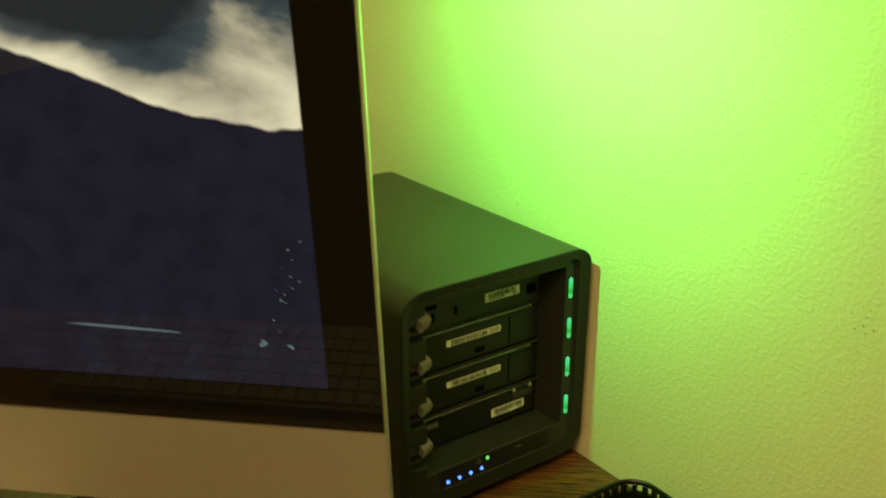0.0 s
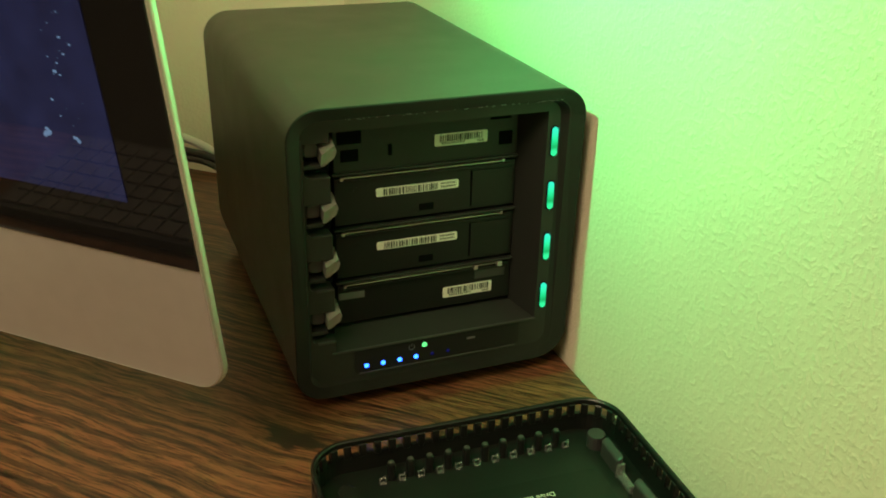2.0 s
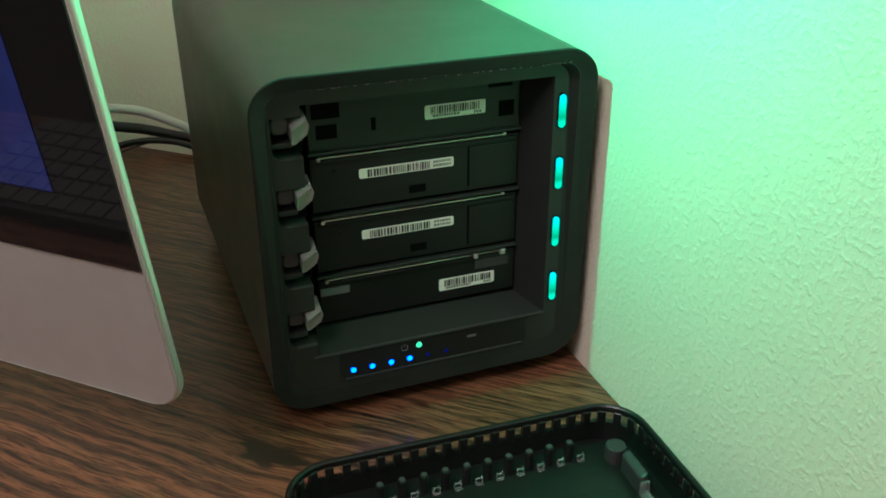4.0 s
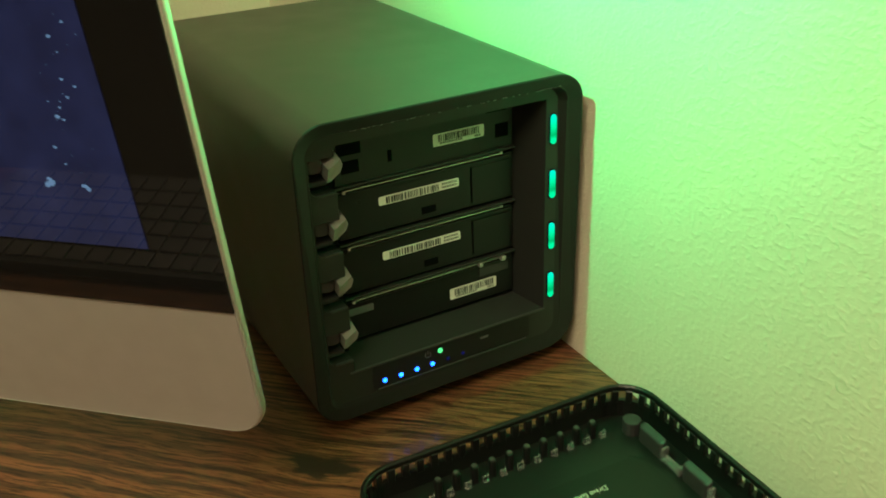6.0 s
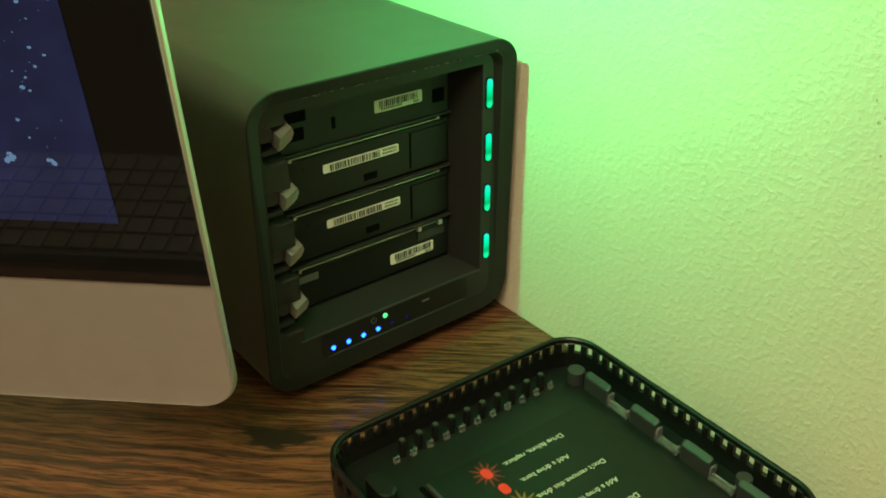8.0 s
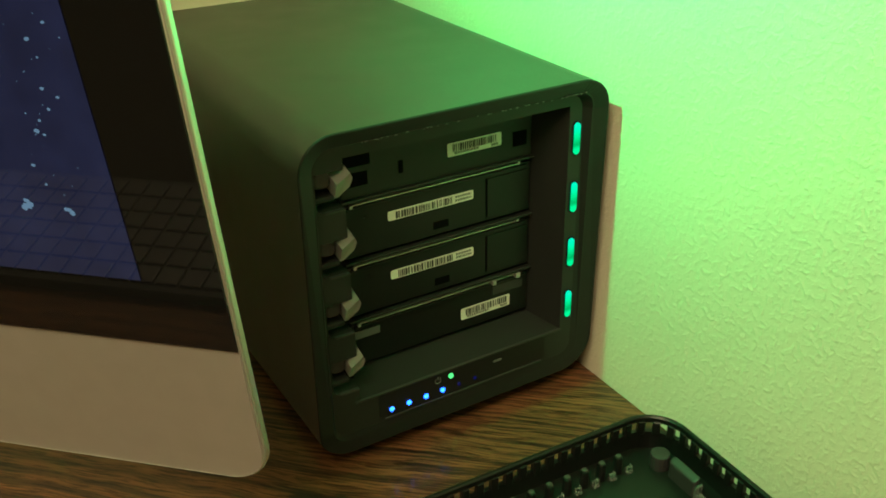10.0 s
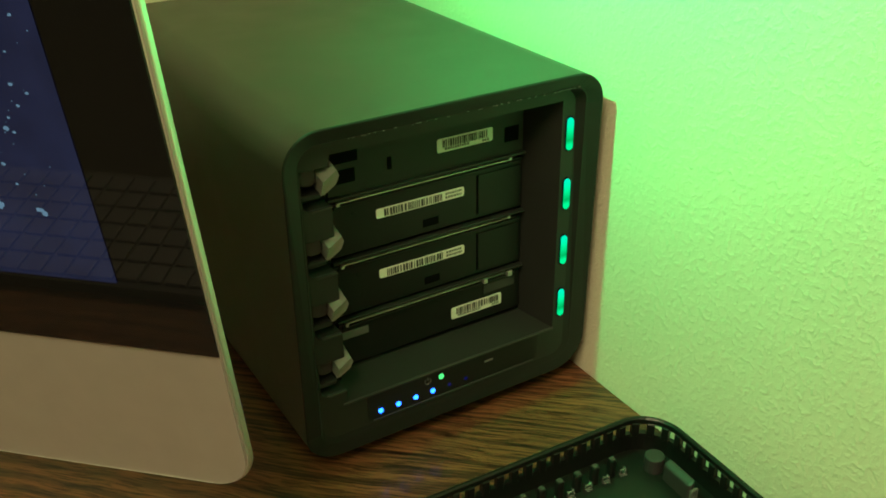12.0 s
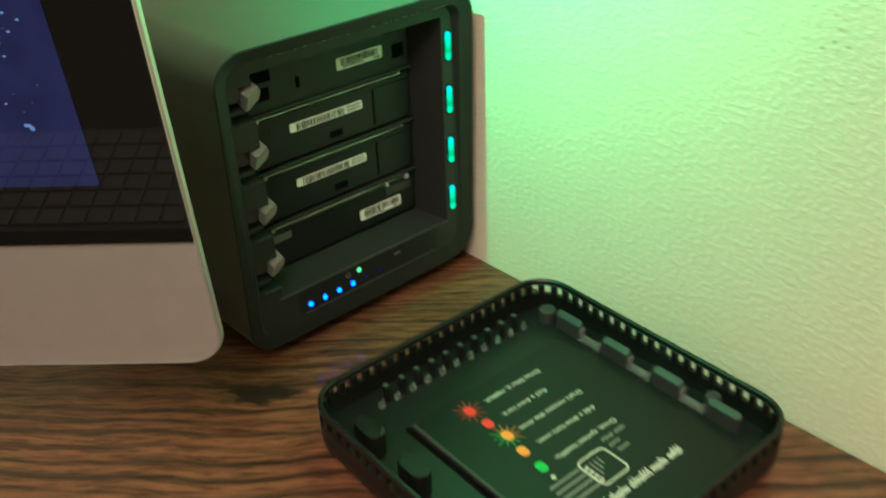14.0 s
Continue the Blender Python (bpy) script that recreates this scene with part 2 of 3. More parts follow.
PAPER = grained(material("label_paper", (0.78, 0.77, 0.70), 0.6), 600, 0.05, 0.0001, 0.05)
INK = material("label_ink", (0.03, 0.03, 0.03), 0.6)
INKG = material("label_grey_print", (0.16, 0.16, 0.15), 0.6)
GLYPH = material("grey_printed_glyph", (0.12, 0.12, 0.12), 0.5)
ALU = grained(material("bead_blasted_aluminium", (0.52, 0.50, 0.47), 0.42, 0.5), 6000, 0.12, 0.0001, 0.03, 0.03)
ALUEDGE = grained(material("aluminium_edge", (0.85, 0.85, 0.82), 0.32, 0.8), 3000, 0.08, 0.0001, 0.03)
GLASSB = material("black_glass_border", (0.010, 0.010, 0.010), 0.03)
SCREENM = screen_material()
SPECK = material("bright_screen_speck", (0.01, 0.01, 0.01), 0.1, emit=(0.30, 0.50, 0.75), strength=0.38)
BLUE = material("blue_led", (0.02, 0.1, 0.3), 0.3, emit=(0.020, 0.105, 1.0), strength=8.5)
BLUEDIM = material("dim_blue_led", (0.0, 0.0, 0.05), 0.3, emit=(0.0, 0.0, 0.30), strength=0.25)
POWER = material("green_power_led", (0.02, 0.2, 0.1), 0.3, emit=(0.16, 1.0, 0.26), strength=1.2)
COVERM = grained(material("black_cover_plastic", (0.0075, 0.0085, 0.0075), 0.36, spec=0.35), 1300, 0.12, 0.0001, 0.12, 0.05)
PLATE = grained(material("cover_plate_plastic", (0.0072, 0.0086, 0.0072), 0.36, spec=0.28), 1100, 0.1, 0.0001, 0.1, 0.04)
TAB = grained(material("grey_tab_plastic", (0.034, 0.033, 0.033), 0.42, spec=0.45), 1100, 0.1, 0.0001, 0.1)
PRINT = material("pale_print", (0.56, 0.57, 0.50), 0.6)
PRINTDIM = material("faint_grey_print", (0.17, 0.18, 0.16), 0.6)
RED = material("red_print", (0.75, 0.03, 0.02), 0.5)
REDMID = material("mid_red_print", (0.16, 0.014, 0.009), 0.5)
GREENMID = material("mid_green_print", (0.014, 0.15, 0.022), 0.5)
AMBER = material("amber_print", (0.85, 0.30, 0.02), 0.5)
AMBERMID = material("mid_amber_print", (0.21, 0.09, 0.010), 0.5)
GREENP = material("green_print", (0.03, 0.50, 0.06), 0.5)
CLIPM = material("dim_clear_plastic", (0.62, 0.65, 0.62), 0.10)
shader(CLIPM).inputs["Transmission Weight"].default_value = 0.85
CABLEB = material("black_cable_rubber", (0.012, 0.012, 0.012), 0.5)
CABLEW = material("white_cable_plastic", (0.62, 0.62, 0.58), 0.45)
KEYBASE = grained(material("dark_keyboard_base", (0.050, 0.048, 0.050), 0.5), 500, 0.05, 0.0001, 0.05)
KEYM = grained(material("grey_keycap", (0.125, 0.115, 0.12), 0.5), 500, 0.05, 0.0001, 0.05)
LAMPGLASS = material("lamp_globe", (0.8, 0.75, 0.6), 0.4, emit=(1.0, 0.75, 0.45), strength=6)
SPOTGLASS = material("green_lamp_lens", (0.1, 0.4, 0.1), 0.3, emit=(0.10, 1.0, 0.16), strength=4)


def led_material():
    """A light pipe: cyan at its top, deep green below the middle, brighter at its foot."""
    m = material("drive_light_pipe", (0.0, 0.08, 0.05), 0.3)
    p = shader(m)
    where = node(m, "ShaderNodeTexCoord")
    xyz = node(m, "ShaderNodeSeparateXYZ")
    link(m, where, "Generated", xyz, "Vector")
    r = ramp(m, [(0.0, (0.03, 0.90, 0.30)), (0.16, (0.03, 0.90, 0.32)), (0.32, (0.0, 0.42, 0.10)), (0.55, (0.01, 0.75, 0.26)), (0.8, (0.03, 0.95, 0.48)), (1.0, (0.04, 0.90, 0.58))])
    link(m, xyz, "Z", r, "Fac")
    link(m, r, "Color", p, "Emission Color")
    p.inputs["Emission Strength"].default_value = 1.0
    return m


LED = led_material()


# ---- mesh helpers ----
def part(name, bm, mat, parent=None, label="", m=None, smooth=False):
    me = bpy.data.meshes.new(name)
    bmesh.ops.recalc_face_normals(bm, faces=bm.faces[:])
    if smooth:
        for f in bm.faces:
            f.smooth = len(f.verts) == 4
    bm.to_mesh(me)
    bm.free()
    me.materials.append(mat)
    ob = new(name, me)
    if parent:
        ob.parent = parent
    if m:
        ob.matrix_basis = m
    if label:
        ob["label"] = label
    return ob


def empty(name, m, label, category, group="", kind=""):
    ob = new(name)
    ob.empty_display_size = 0.02
    ob.matrix_world = m
    return tagged(ob, label, category, group, kind)


def box(x0, x1, y0, y1, z0, z1, bevel=0.0, bm=None, seg=2):
    b = bmesh.new()
    bmesh.ops.create_cube(b, size=1.0)
    for v in b.verts:
        v.co = Vector(((x0 + x1) / 2 + v.co.x * (x1 - x0), (y0 + y1) / 2 + v.co.y * (y1 - y0), (z0 + z1) / 2 + v.co.z * (z1 - z0)))
    if bevel:
        bmesh.ops.bevel(b, geom=b.edges[:], offset=bevel, segments=seg, affect="EDGES", profile=0.6)
    if bm is None:
        return b
    join(bm, b)
    return bm


def join(bm, other, m=None):
    me = bpy.data.meshes.new("tmp")
    if m:
        other.transform(m)
    other.to_mesh(me)
    bm.from_mesh(me)
    bpy.data.meshes.remove(me)
    other.free()


def outline(x0, x1, z0, z1, r, n=8):
    """A rounded rectangle as points (a, b), anticlockwise."""
    pts = []
    for cx, cz, start in ((x1 - r, z1 - r, 0), (x0 + r, z1 - r, 90), (x0 + r, z0 + r, 180), (x1 - r, z0 + r, 270)):
        for i in range(n + 1):
            a = radians(start + 90 * i / n)
            pts.append((cx + r * math.cos(a), cz + r * math.sin(a)))
    return pts


def loft(rings, close_first=False, close_last=False, bm=None):
    """Skin between rings of equal count."""
    bm = bm or bmesh.new()
    rows = [[bm.verts.new(p) for p in ring] for ring in rings]
    for a, b in zip(rows, rows[1:]):
        n = len(a)
        for i in range(n):
            bm.faces.new((a[i], a[(i + 1) % n], b[(i + 1) % n], b[i]))
    if close_first:
        bm.faces.new(rows[0])
    if close_last:
        bm.faces.new(rows[-1])
    return bm


def xz(pts, y):
    return [(a, y, b) for a, b in pts]


def xy(pts, z):
    return [(a, b, z) for a, b in pts]


def slab(pts, h0, h1, plane, bevel=0.0):
    """A prism of an outline between two heights; plane xz stands up, xy lies flat."""
    lay = xz if plane == "xz" else xy
    bm = loft([lay(pts, h0), lay(pts, h1)], True, True)
    if bevel:
        caps = [e for e in bm.edges if all(abs((v.co.y if plane == "xz" else v.co.z) - h1) < 1e-7 for v in e.verts)]
        bmesh.ops.bevel(bm, geom=caps, offset=bevel, segments=2, affect="EDGES", profile=0.6)
    return bm


def tube(points, radius, sides=10, rings=6):
    """A round cable along a smooth line through the points."""
    pts = [Vector(p) for p in points]
    line = []
    for i in range(len(pts) - 1):
        p0, p1, p2, p3 = pts[max(i - 1, 0)], pts[i], pts[i + 1], pts[min(i + 2, len(pts) - 1)]
        for k in range(rings):
            t = k / rings
            line.append(0.5 * (2 * p1 + (p2 - p0) * t + (2 * p0 - 5 * p1 + 4 * p2 - p3) * t * t + (3 * p1 - p0 - 3 * p2 + p3) * t ** 3))
    line.append(pts[-1])
    out = []
    for i, p in enumerate(line):
        d = (line[min(i + 1, len(line) - 1)] - line[max(i - 1, 0)]).normalized()
        a = d.cross(Vector((0, 0, 1)))
        a = a.normalized() if a.length > 1e-4 else Vector((1, 0, 0))
        b = d.cross(a)
        out.append([p + radius * (math.cos(t) * a + math.sin(t) * b) for t in [2 * math.pi * k / sides for k in range(sides)]])
    return loft(out, True, True)


def disc(x, z, r, y0, y1, n=16):
    return slab([(x + r * math.cos(2 * math.pi * i / n), z + r * math.sin(2 * math.pi * i / n)) for i in range(n)], y0, y1, "xz")


def round_post(x, y, r, z0, z1, n=16):
    return slab([(x + r * math.cos(2 * math.pi * i / n), y + r * math.sin(2 * math.pi * i / n)) for i in range(n)], z0, z1, "xy", 0.0006)


# ---- room ----
def structure(name, bm, mat, label, category):
    return tagged(part(name, bm, mat), label, category, kind="structure")


X0, Y0, HIGH = -3.2, -3.4, 2.4
EAST = structure("wall_east", box(WALL_X, WALL_X + 0.1, Y0, WALL_Y, 0, HIGH), WALL, "cream painted wall with orange peel texture, lit green", "wall")
rnd = random.Random(8)
scuff = bmesh.new()
for _ in range(16):
    y, z, r = -0.182 + rnd.gauss(0, 0.0035), 0.912 + rnd.gauss(0, 0.0045), rnd.uniform(0.0003, 0.0008)
    n = rnd.randint(5, 7)
    scuff.faces.new([scuff.verts.new((WALL_X - 0.0002, y + r * rnd.uniform(0.5, 1.3) * math.cos(6.283 * k / n), z + 1.2 * r * rnd.uniform(0.4, 1.2) * math.sin(6.283 * k / n))) for k in range(n)])
part("scuff_mark", scuff, SCUFF, EAST, "small grey scuffs on the paint")["kind"] = "stuff"
structure("wall_north", box(X0, WALL_X + 0.1, WALL_Y, WALL_Y + 0.1, 0, HIGH), WALL, "cream painted wall with orange peel texture behind the desk", "wall")
structure("wall_west", box(X0 - 0.1, X0, Y0, WALL_Y + 0.1, 0, HIGH), WALL, "plain cream painted wall closing the room", "wall")
structure("wall_south", box(X0 - 0.1, WALL_X + 0.1, Y0 - 0.1, Y0, 0, HIGH), WALL, "plain cream painted wall closing the room", "wall")
structure("floor", box(X0 - 0.1, WALL_X + 0.1, Y0 - 0.1, WALL_Y + 0.1, -0.1, 0), CARPET, "plain brown carpet floor of the room", "floor")
structure("ceiling", box(X0 - 0.1, WALL_X + 0.1, Y0 - 0.1, WALL_Y + 0.1, HIGH, HIGH + 0.1), CEIL, "plain off-white painted ceiling", "ceiling")


def ceiling_lamp():
    top = empty("ceiling_lamp", pose(ROOM_LAMP[0], ROOM_LAMP[1], HIGH), "round warm white lamp on the ceiling", "lamp")
    part("base_plate", round_post(0, 0, 0.44, -0.03, 0), ALU, top)
    part("diffuser", loft([xy(outline(-0.43, 0.43, -0.43, 0.43, 0.4299), -0.03), xy(outline(-0.42, 0.42, -0.42, 0.42, 0.4199), -0.055)], False, True), LAMPGLASS, top, "glowing warm diffuser")


ceiling_lamp()


def desk():
    """A corner desk: its back corner is cut off, which leaves a gap for cables, and its front edge runs across."""
    top = empty("desk", pose(0, 0, 0), "dark-stained oak corner desk top with open grain", "desk")
    gap = 0.0015
    pts = [(WALL_X - gap, 0.226), (-0.237, WALL_Y - gap), (-1.02, WALL_Y - gap), (-1.02, 0.430), (-0.055, -0.485), (WALL_X - gap, -0.485)]
    bm = slab(pts, DESK - 0.028, DESK, "xy")
    bmesh.ops.recalc_face_normals(bm, faces=bm.faces[:])
    part("desk_top", bm, OAK, top)
    for x, y in ((-0.04, 0.15), (-0.93, 0.41), (-0.030, -0.43)):
        part("leg", box(x - 0.03, x + 0.03, y - 0.03, y + 0.03, 0, DESK - 0.0285, 0.003), OAK, top)
    return top


desk()


# ---- storage unit ----
BODY_L, BODY_R, BODY_B, BODY_T, BODY_BACK = -0.1416, 0.0014, DESK + 0.0085, 0.9034, 0.2215
LIP = -0.0068
DRIVE_Y = 0.017
SLOT_TOPS = (0.889, 0.8625, 0.8345, 0.8065)


def barcode(x0, x1, z0, z1, y, owner, text_side):
    """A paper label with bars; its writing is too small to read and stays as short dashes."""
    tag = part("label", slab(outline(x0, x1, z0, z1, 0.0008, 3), y, y - 0.0002, "xz"), PAPER, owner, "white paper label with a black barcode")
    rnd = random.Random(int(abs(x0 * 9e4) + z0 * 3e3))
    bars, dashes = bmesh.new(), bmesh.new()
    a, b = (x0 + 0.0036, x0 + (x1 - x0) * 0.735) if text_side else (x0 + 0.0026, x1 - 0.0026)
    low = z0 + 0.0005 if text_side else z0 + 0.0021
    x = a
    while x < b:
        w = rnd.choice((0.00035, 0.00035, 0.0006, 0.0009))
        box(x, x + w, y - 0.0004, y - 0.0002, low, z1 - 0.0006, bm=bars)
        x += w + rnd.choice((0.0004, 0.0005, 0.0008))
    part("barcode", bars, INK, tag)["kind"] = "stuff"
    if text_side:
        rows = [(x0 + (x1 - x0) * 0.78, x1 - 0.0012, z0 + 0.0026), (x0 + (x1 - x0) * 0.78, x1 - 0.0012, z0 + 0.0009)]
    else:
        rows = [(x0 + 0.0035, x0 + 0.0155, z0 + 0.0008), (x1 - 0.0052, x1 - 0.0016, z0 + 0.0006)]
    for p, q, z in rows:
        x = p
        while x < q:
            w = rnd.uniform(0.0005, 0.0011)
            box(x, min(x + w, q), y - 0.0004, y - 0.0002, z, z + 0.0010, bm=dashes)
            x += w + 0.0004
    part("small_print", dashes, INKG, tag)["kind"] = "stuff"


def storage_unit():
    top = empty("drive_enclosure", pose(0, 0, 0), "matte black four-bay drive enclosure with its front cover removed", "drive enclosure")
    outer = lambda d: outline(BODY_L + d, BODY_R - d, BODY_B + d, BODY_T - d, 0.0150 - d, 10)
    # the shell, a little wider at its back, where it is rounded over; it runs to the lip at its front
    rear = lambda d: outline(BODY_L - 0.0045 + d, BODY_R + 0.0027 - d, BODY_B + d, BODY_T - d, 0.0165 - d, 10)
    # the front leans back a little towards its foot
    lean = lambda p: (LIP + 0.0034 * max(0.0, min(1.0, (0.880 - p[1]) / 0.120))) * (1 - 0.7 * max(0.0, min(1.0, (0.776 - p[1]) / 0.014)))

    def flush(x, z):
        """How far a point belongs to the side where the rim is almost flush."""
        return max(0.0, min(1.0, (0.901 - z) / 0.016)) * max(0.0, min(1.0, (x + 0.014) / 0.012))

    def at_lip(pts, back):
        return [(x + 0.0019 * flush(x, z), lean((x, z)) * (1 - 0.55 * flush(x, z)) + back, z) for x, z in pts]

    part("shell", loft([at_lip(outer(0.0), 0.0006), xz(rear(0), BODY_BACK - 0.004), xz(rear(0.0008), BODY_BACK - 0.0015), xz(rear(0.0025), BODY_BACK)], False, True), SHELL, top, smooth=True)
    # the front ring: a flat band with a crisp step at its top and one side, that runs out smoothly elsewhere
    rim = 0.0066
    floor_line = outline(BODY_L + rim + 0.0013, BODY_R - rim - 0.0036, BODY_B + rim + 0.0030, BODY_T - rim - 0.0013, 0.0070, 10)

    def crest(pts):
        out = []
        for x, z in pts:
            crisp = max(0.0, min(1.0, max((z - 0.872) / 0.018, (-0.122 - x) / 0.008)))
            out.append((x, lean((x, z)) * (0.40 + 0.33 * crisp) * (1 - 0.62 * flush(x + 0.006, z)), z))
        return out

    part("front_ring", loft([at_lip(outer(0.0), 0.0006), at_lip(outer(0.0003), 0.0001), at_lip(outer(0.0008), 0.0), crest(outer(rim - 0.0006)), crest(outer(rim)), xz(floor_line, 0.0)]), RINGM, top, "satin black front rim")
    dust = bmesh.new()
    rnd = random.Random(31)
    for _ in range(70):
        x, y, r = rnd.uniform(-0.125, -0.012), rnd.uniform(0.004, 0.19), rnd.uniform(0.00010, 0.00028)
        dust.faces.new([dust.verts.new((x + r * rnd.uniform(0.5, 1.6) * math.cos(1.2566 * k), y + r * math.sin(1.2566 * k), BODY_T + 0.00008)) for k in range(5)])
    part("dust", dust, DUST, top, "pale dust specks on the shell")["kind"] = "stuff"
    part("chip", box(BODY_L - 0.0002, BODY_L + 0.0004, -0.0049, -0.0042, 0.8725, 0.8752, 0.0001), WORN, top, "small pale chip on the rim")
    # rubbed spots along the inner edge
    rnd = random.Random(4)
    scuffs = bmesh.new()
    for _ in range(48):
        x = rnd.uniform(-0.120, -0.008) if rnd.random() < 0.6 else rnd.uniform(-0.045, -0.008)
        w = rnd.uniform(0.0003, 0.0011)
        z = BODY_T - rim + rnd.uniform(-0.0001, 0.0003)
        box(x, x + w, -0.00515, -0.0044, z, z + rnd.uniform(0.00015, 0.00035), bm=scuffs)
    part("rubbed_edge", scuffs, WORN, top, "pale rubbed spots along the rim's edge")["kind"] = "stuff"
    # fascia plate: the bay opening has four pockets along one side, for the latches
    R, B, T, TOOTH, POCKET = -0.0152, 0.7795, 0.8905, -0.1212, -0.1328
    pockets = ((0.8700, 0.8862), (0.8420, 0.8576), (0.8142, 0.8300), (0.7860, 0.8025))
    line = [(R, B), (R, T), (TOOTH, T)]
    for z0, z1 in pockets:
        line += [(TOOTH, z1), (POCKET, z1)]
        line += [(POCKET + 0.0032 * (1 - math.cos(radians(22.5 * k))), z0 + 0.0032 * (1 - math.sin(radians(22.5 * k)))) for k in range(5)]
        line += [(TOOTH, z0)]
    line += [(TOOTH, B)]
    bm = bmesh.new()
    o = [bm.verts.new(p) for p in xz(floor_line, 0.0)]
    i = [bm.verts.new(p) for p in xz(line, 0.0)]
    edges = [bm.edges.new((r[k], r[(k + 1) % len(r)])) for r in (o, i) for k in range(len(r))]
    bmesh.ops.triangle_fill(bm, use_beauty=True, use_dissolve=True, edges=edges)
    part("fascia", bm, FASCIA, top, "black front panel round the drive bays")
    # lining of the opening, sloped on three sides, and the dark back behind the drives
    inner = {R: -0.0222, B: 0.7828, T: 0.8885}
    back = [(inner.get(x, x), inner.get(z, z)) for x, z in line]
    part("bay_lining", loft([xz(line, 0.0), xz(back, 0.0176), xz(back, 0.06)], False, True), BAYM, top, "plastic lining of the opening, tone lifted in place of light")
    for z0, z1 in pockets:
        # back plate painted near-black to deepen the pocket's shade
        part("latch_pocket", box(POCKET - 0.0004, TOOTH + 0.0015, 0.0085, 0.0095, z0 - 0.0004, z1 + 0.0004), SHADE_JOINT, top, "back of a latch pocket, its shade painted near-black")
        part("peg", slab(outline(POCKET + 0.0006, POCKET + 0.0072, z1 - 0.0072, z1 - 0.0006, 0.0022, 4), 0.0086, 0.0022, "xz", 0.0008), PEGM, top, "dim grey rounded peg in the pocket")
        part("pocket_bar", box(POCKET + 0.0004, POCKET + 0.0082, 0.0014, 0.0086, z0 + 0.0038, z0 + 0.0060, 0.0006), BAYM, top)
        # paler plastic stands in for the highlight along the lip
        part("pocket_lip", box(POCKET + 0.0030, TOOTH, -0.0006, 0.0012, z0 - 0.0006, z0 + 0.0003, 0.0004), SILL, top, "lower lip of the pocket with a painted highlight")
    part("sill_edge", box(TOOTH - 0.002, R, -0.0009, 0.0003, B - 0.0006, B + 0.0003, 0.0002), SILL, top, "slightly worn lower edge of the opening")
    # groove under the lights
    part("light_strip", slab(outline(-0.1125, -0.0240, 0.7660, 0.7784, 0.0015, 4), 0.0002, -0.0002, "xz"), STRIP, top, "smoked glossy strip behind the small lights")
    part("groove", box(-0.110, -0.026, -0.0008, 0.0, 0.7650, 0.7657, 0.0002), SILL, top)
    # drives
    for n, z in enumerate(SLOT_TOPS):
        h = 0.0215 if n == 3 else 0.0245
        drive = part("hard_drive", box(-0.1155, -0.0226, DRIVE_Y, 0.1, z - h, z - 0.0006, 0.0006), DRIVE if n else BAYM, top, "black hard drive in its bay")
        y = DRIVE_Y - 0.0001
        if n == 0:
            barcode(-0.0660, -0.0388, 0.8729, 0.8789, y, drive, False)
            # thin dark patches in place of shaded hollows in the drive's end
            for a, b, c, e in ((-0.1135, -0.1020, 0.8785, 0.8845), (-0.1120, -0.1035, 0.8700, 0.8758), (-0.0890, -0.0872, 0.8712, 0.8765), (-0.0375, -0.0265, 0.8835, 0.8865), (-0.0325, -0.0255, 0.8705, 0.8772)):
                part("recess", box(a, b, y - 0.0003, y + 0.0004, c, e), SHADE_JOINT, drive)
        else:
            # folded bright edge of the lid with a clip at its end
            part("lid_edge", box(-0.1120, -0.0300, y - 0.0007, y + 0.001, z - 0.0006, z - 0.0001, 0.00015), RAIL, drive, "thin bright metal lid edge")
            part("lid_lip", box(-0.1140, -0.0245, y - 0.0010, y + 0.001, z - 0.0031, z - 0.0014, 0.0003), DRIVE2, drive)
            part("screw", disc(-0.1120, z - 0.0008, 0.0008, y - 0.0012, y, 10), RAIL, drive)
            part("screw", disc(-0.0300, z + 0.0002, 0.0008, y - 0.0012, y, 10), RAIL, drive)
            part("shelf_lip", box(-0.1165, -0.0225, y - 0.0022, y + 0.0006, z + 0.0014, z + 0.0026, 0.0004), FASCIA, drive)
            if n < 3:
                barcode(-0.0952, -0.0532, z - 0.0117, z - 0.0074, y, drive, True)
                # one more dark patch in place of a shaded hollow
                part("recess", box(-0.0735, -0.0660, y - 0.0002, y + 0.0004, z - 0.0215, z - 0.0180), SHADE_JOINT, drive)
                part("seam", box(-0.0466, -0.0462, y - 0.0002, y + 0.0004, z - 0.0225, z - 0.0040), SHADE_JOINT, drive)
                part("end_plate", box(-0.0460, -0.0240, y - 0.0004, y + 0.0004, z - 0.0225, z - 0.0040, 0.0002), DRIVE2, drive)
                part("rivet", disc(-0.1050, z - 0.0070, 0.0011, y - 0.0003, y, 10), DRIVE2, drive)
            else:
                barcode(-0.0602, -0.0330, 0.7902, 0.7962, y, drive, False)
                part("tape", box(-0.1150, -0.1020, y - 0.0004, y, 0.7985, 0.8022, 0.0001), GLYPH, drive, "grey tape corner")
                part("end_plate", box(-0.0430, -0.0260, y - 0.0006, y, 0.7985, 0.8035, 0.0002), TAB, drive)
                part("clip", box(-0.0440, -0.0420, y - 0.0025, y, z - 0.0016, z + 0.0008, 0.0003), RAIL, drive)
                part("clip", box(-0.0310, -0.0285, y - 0.0025, y, z - 0.0016, z + 0.0010, 0.0003), RAIL, drive)
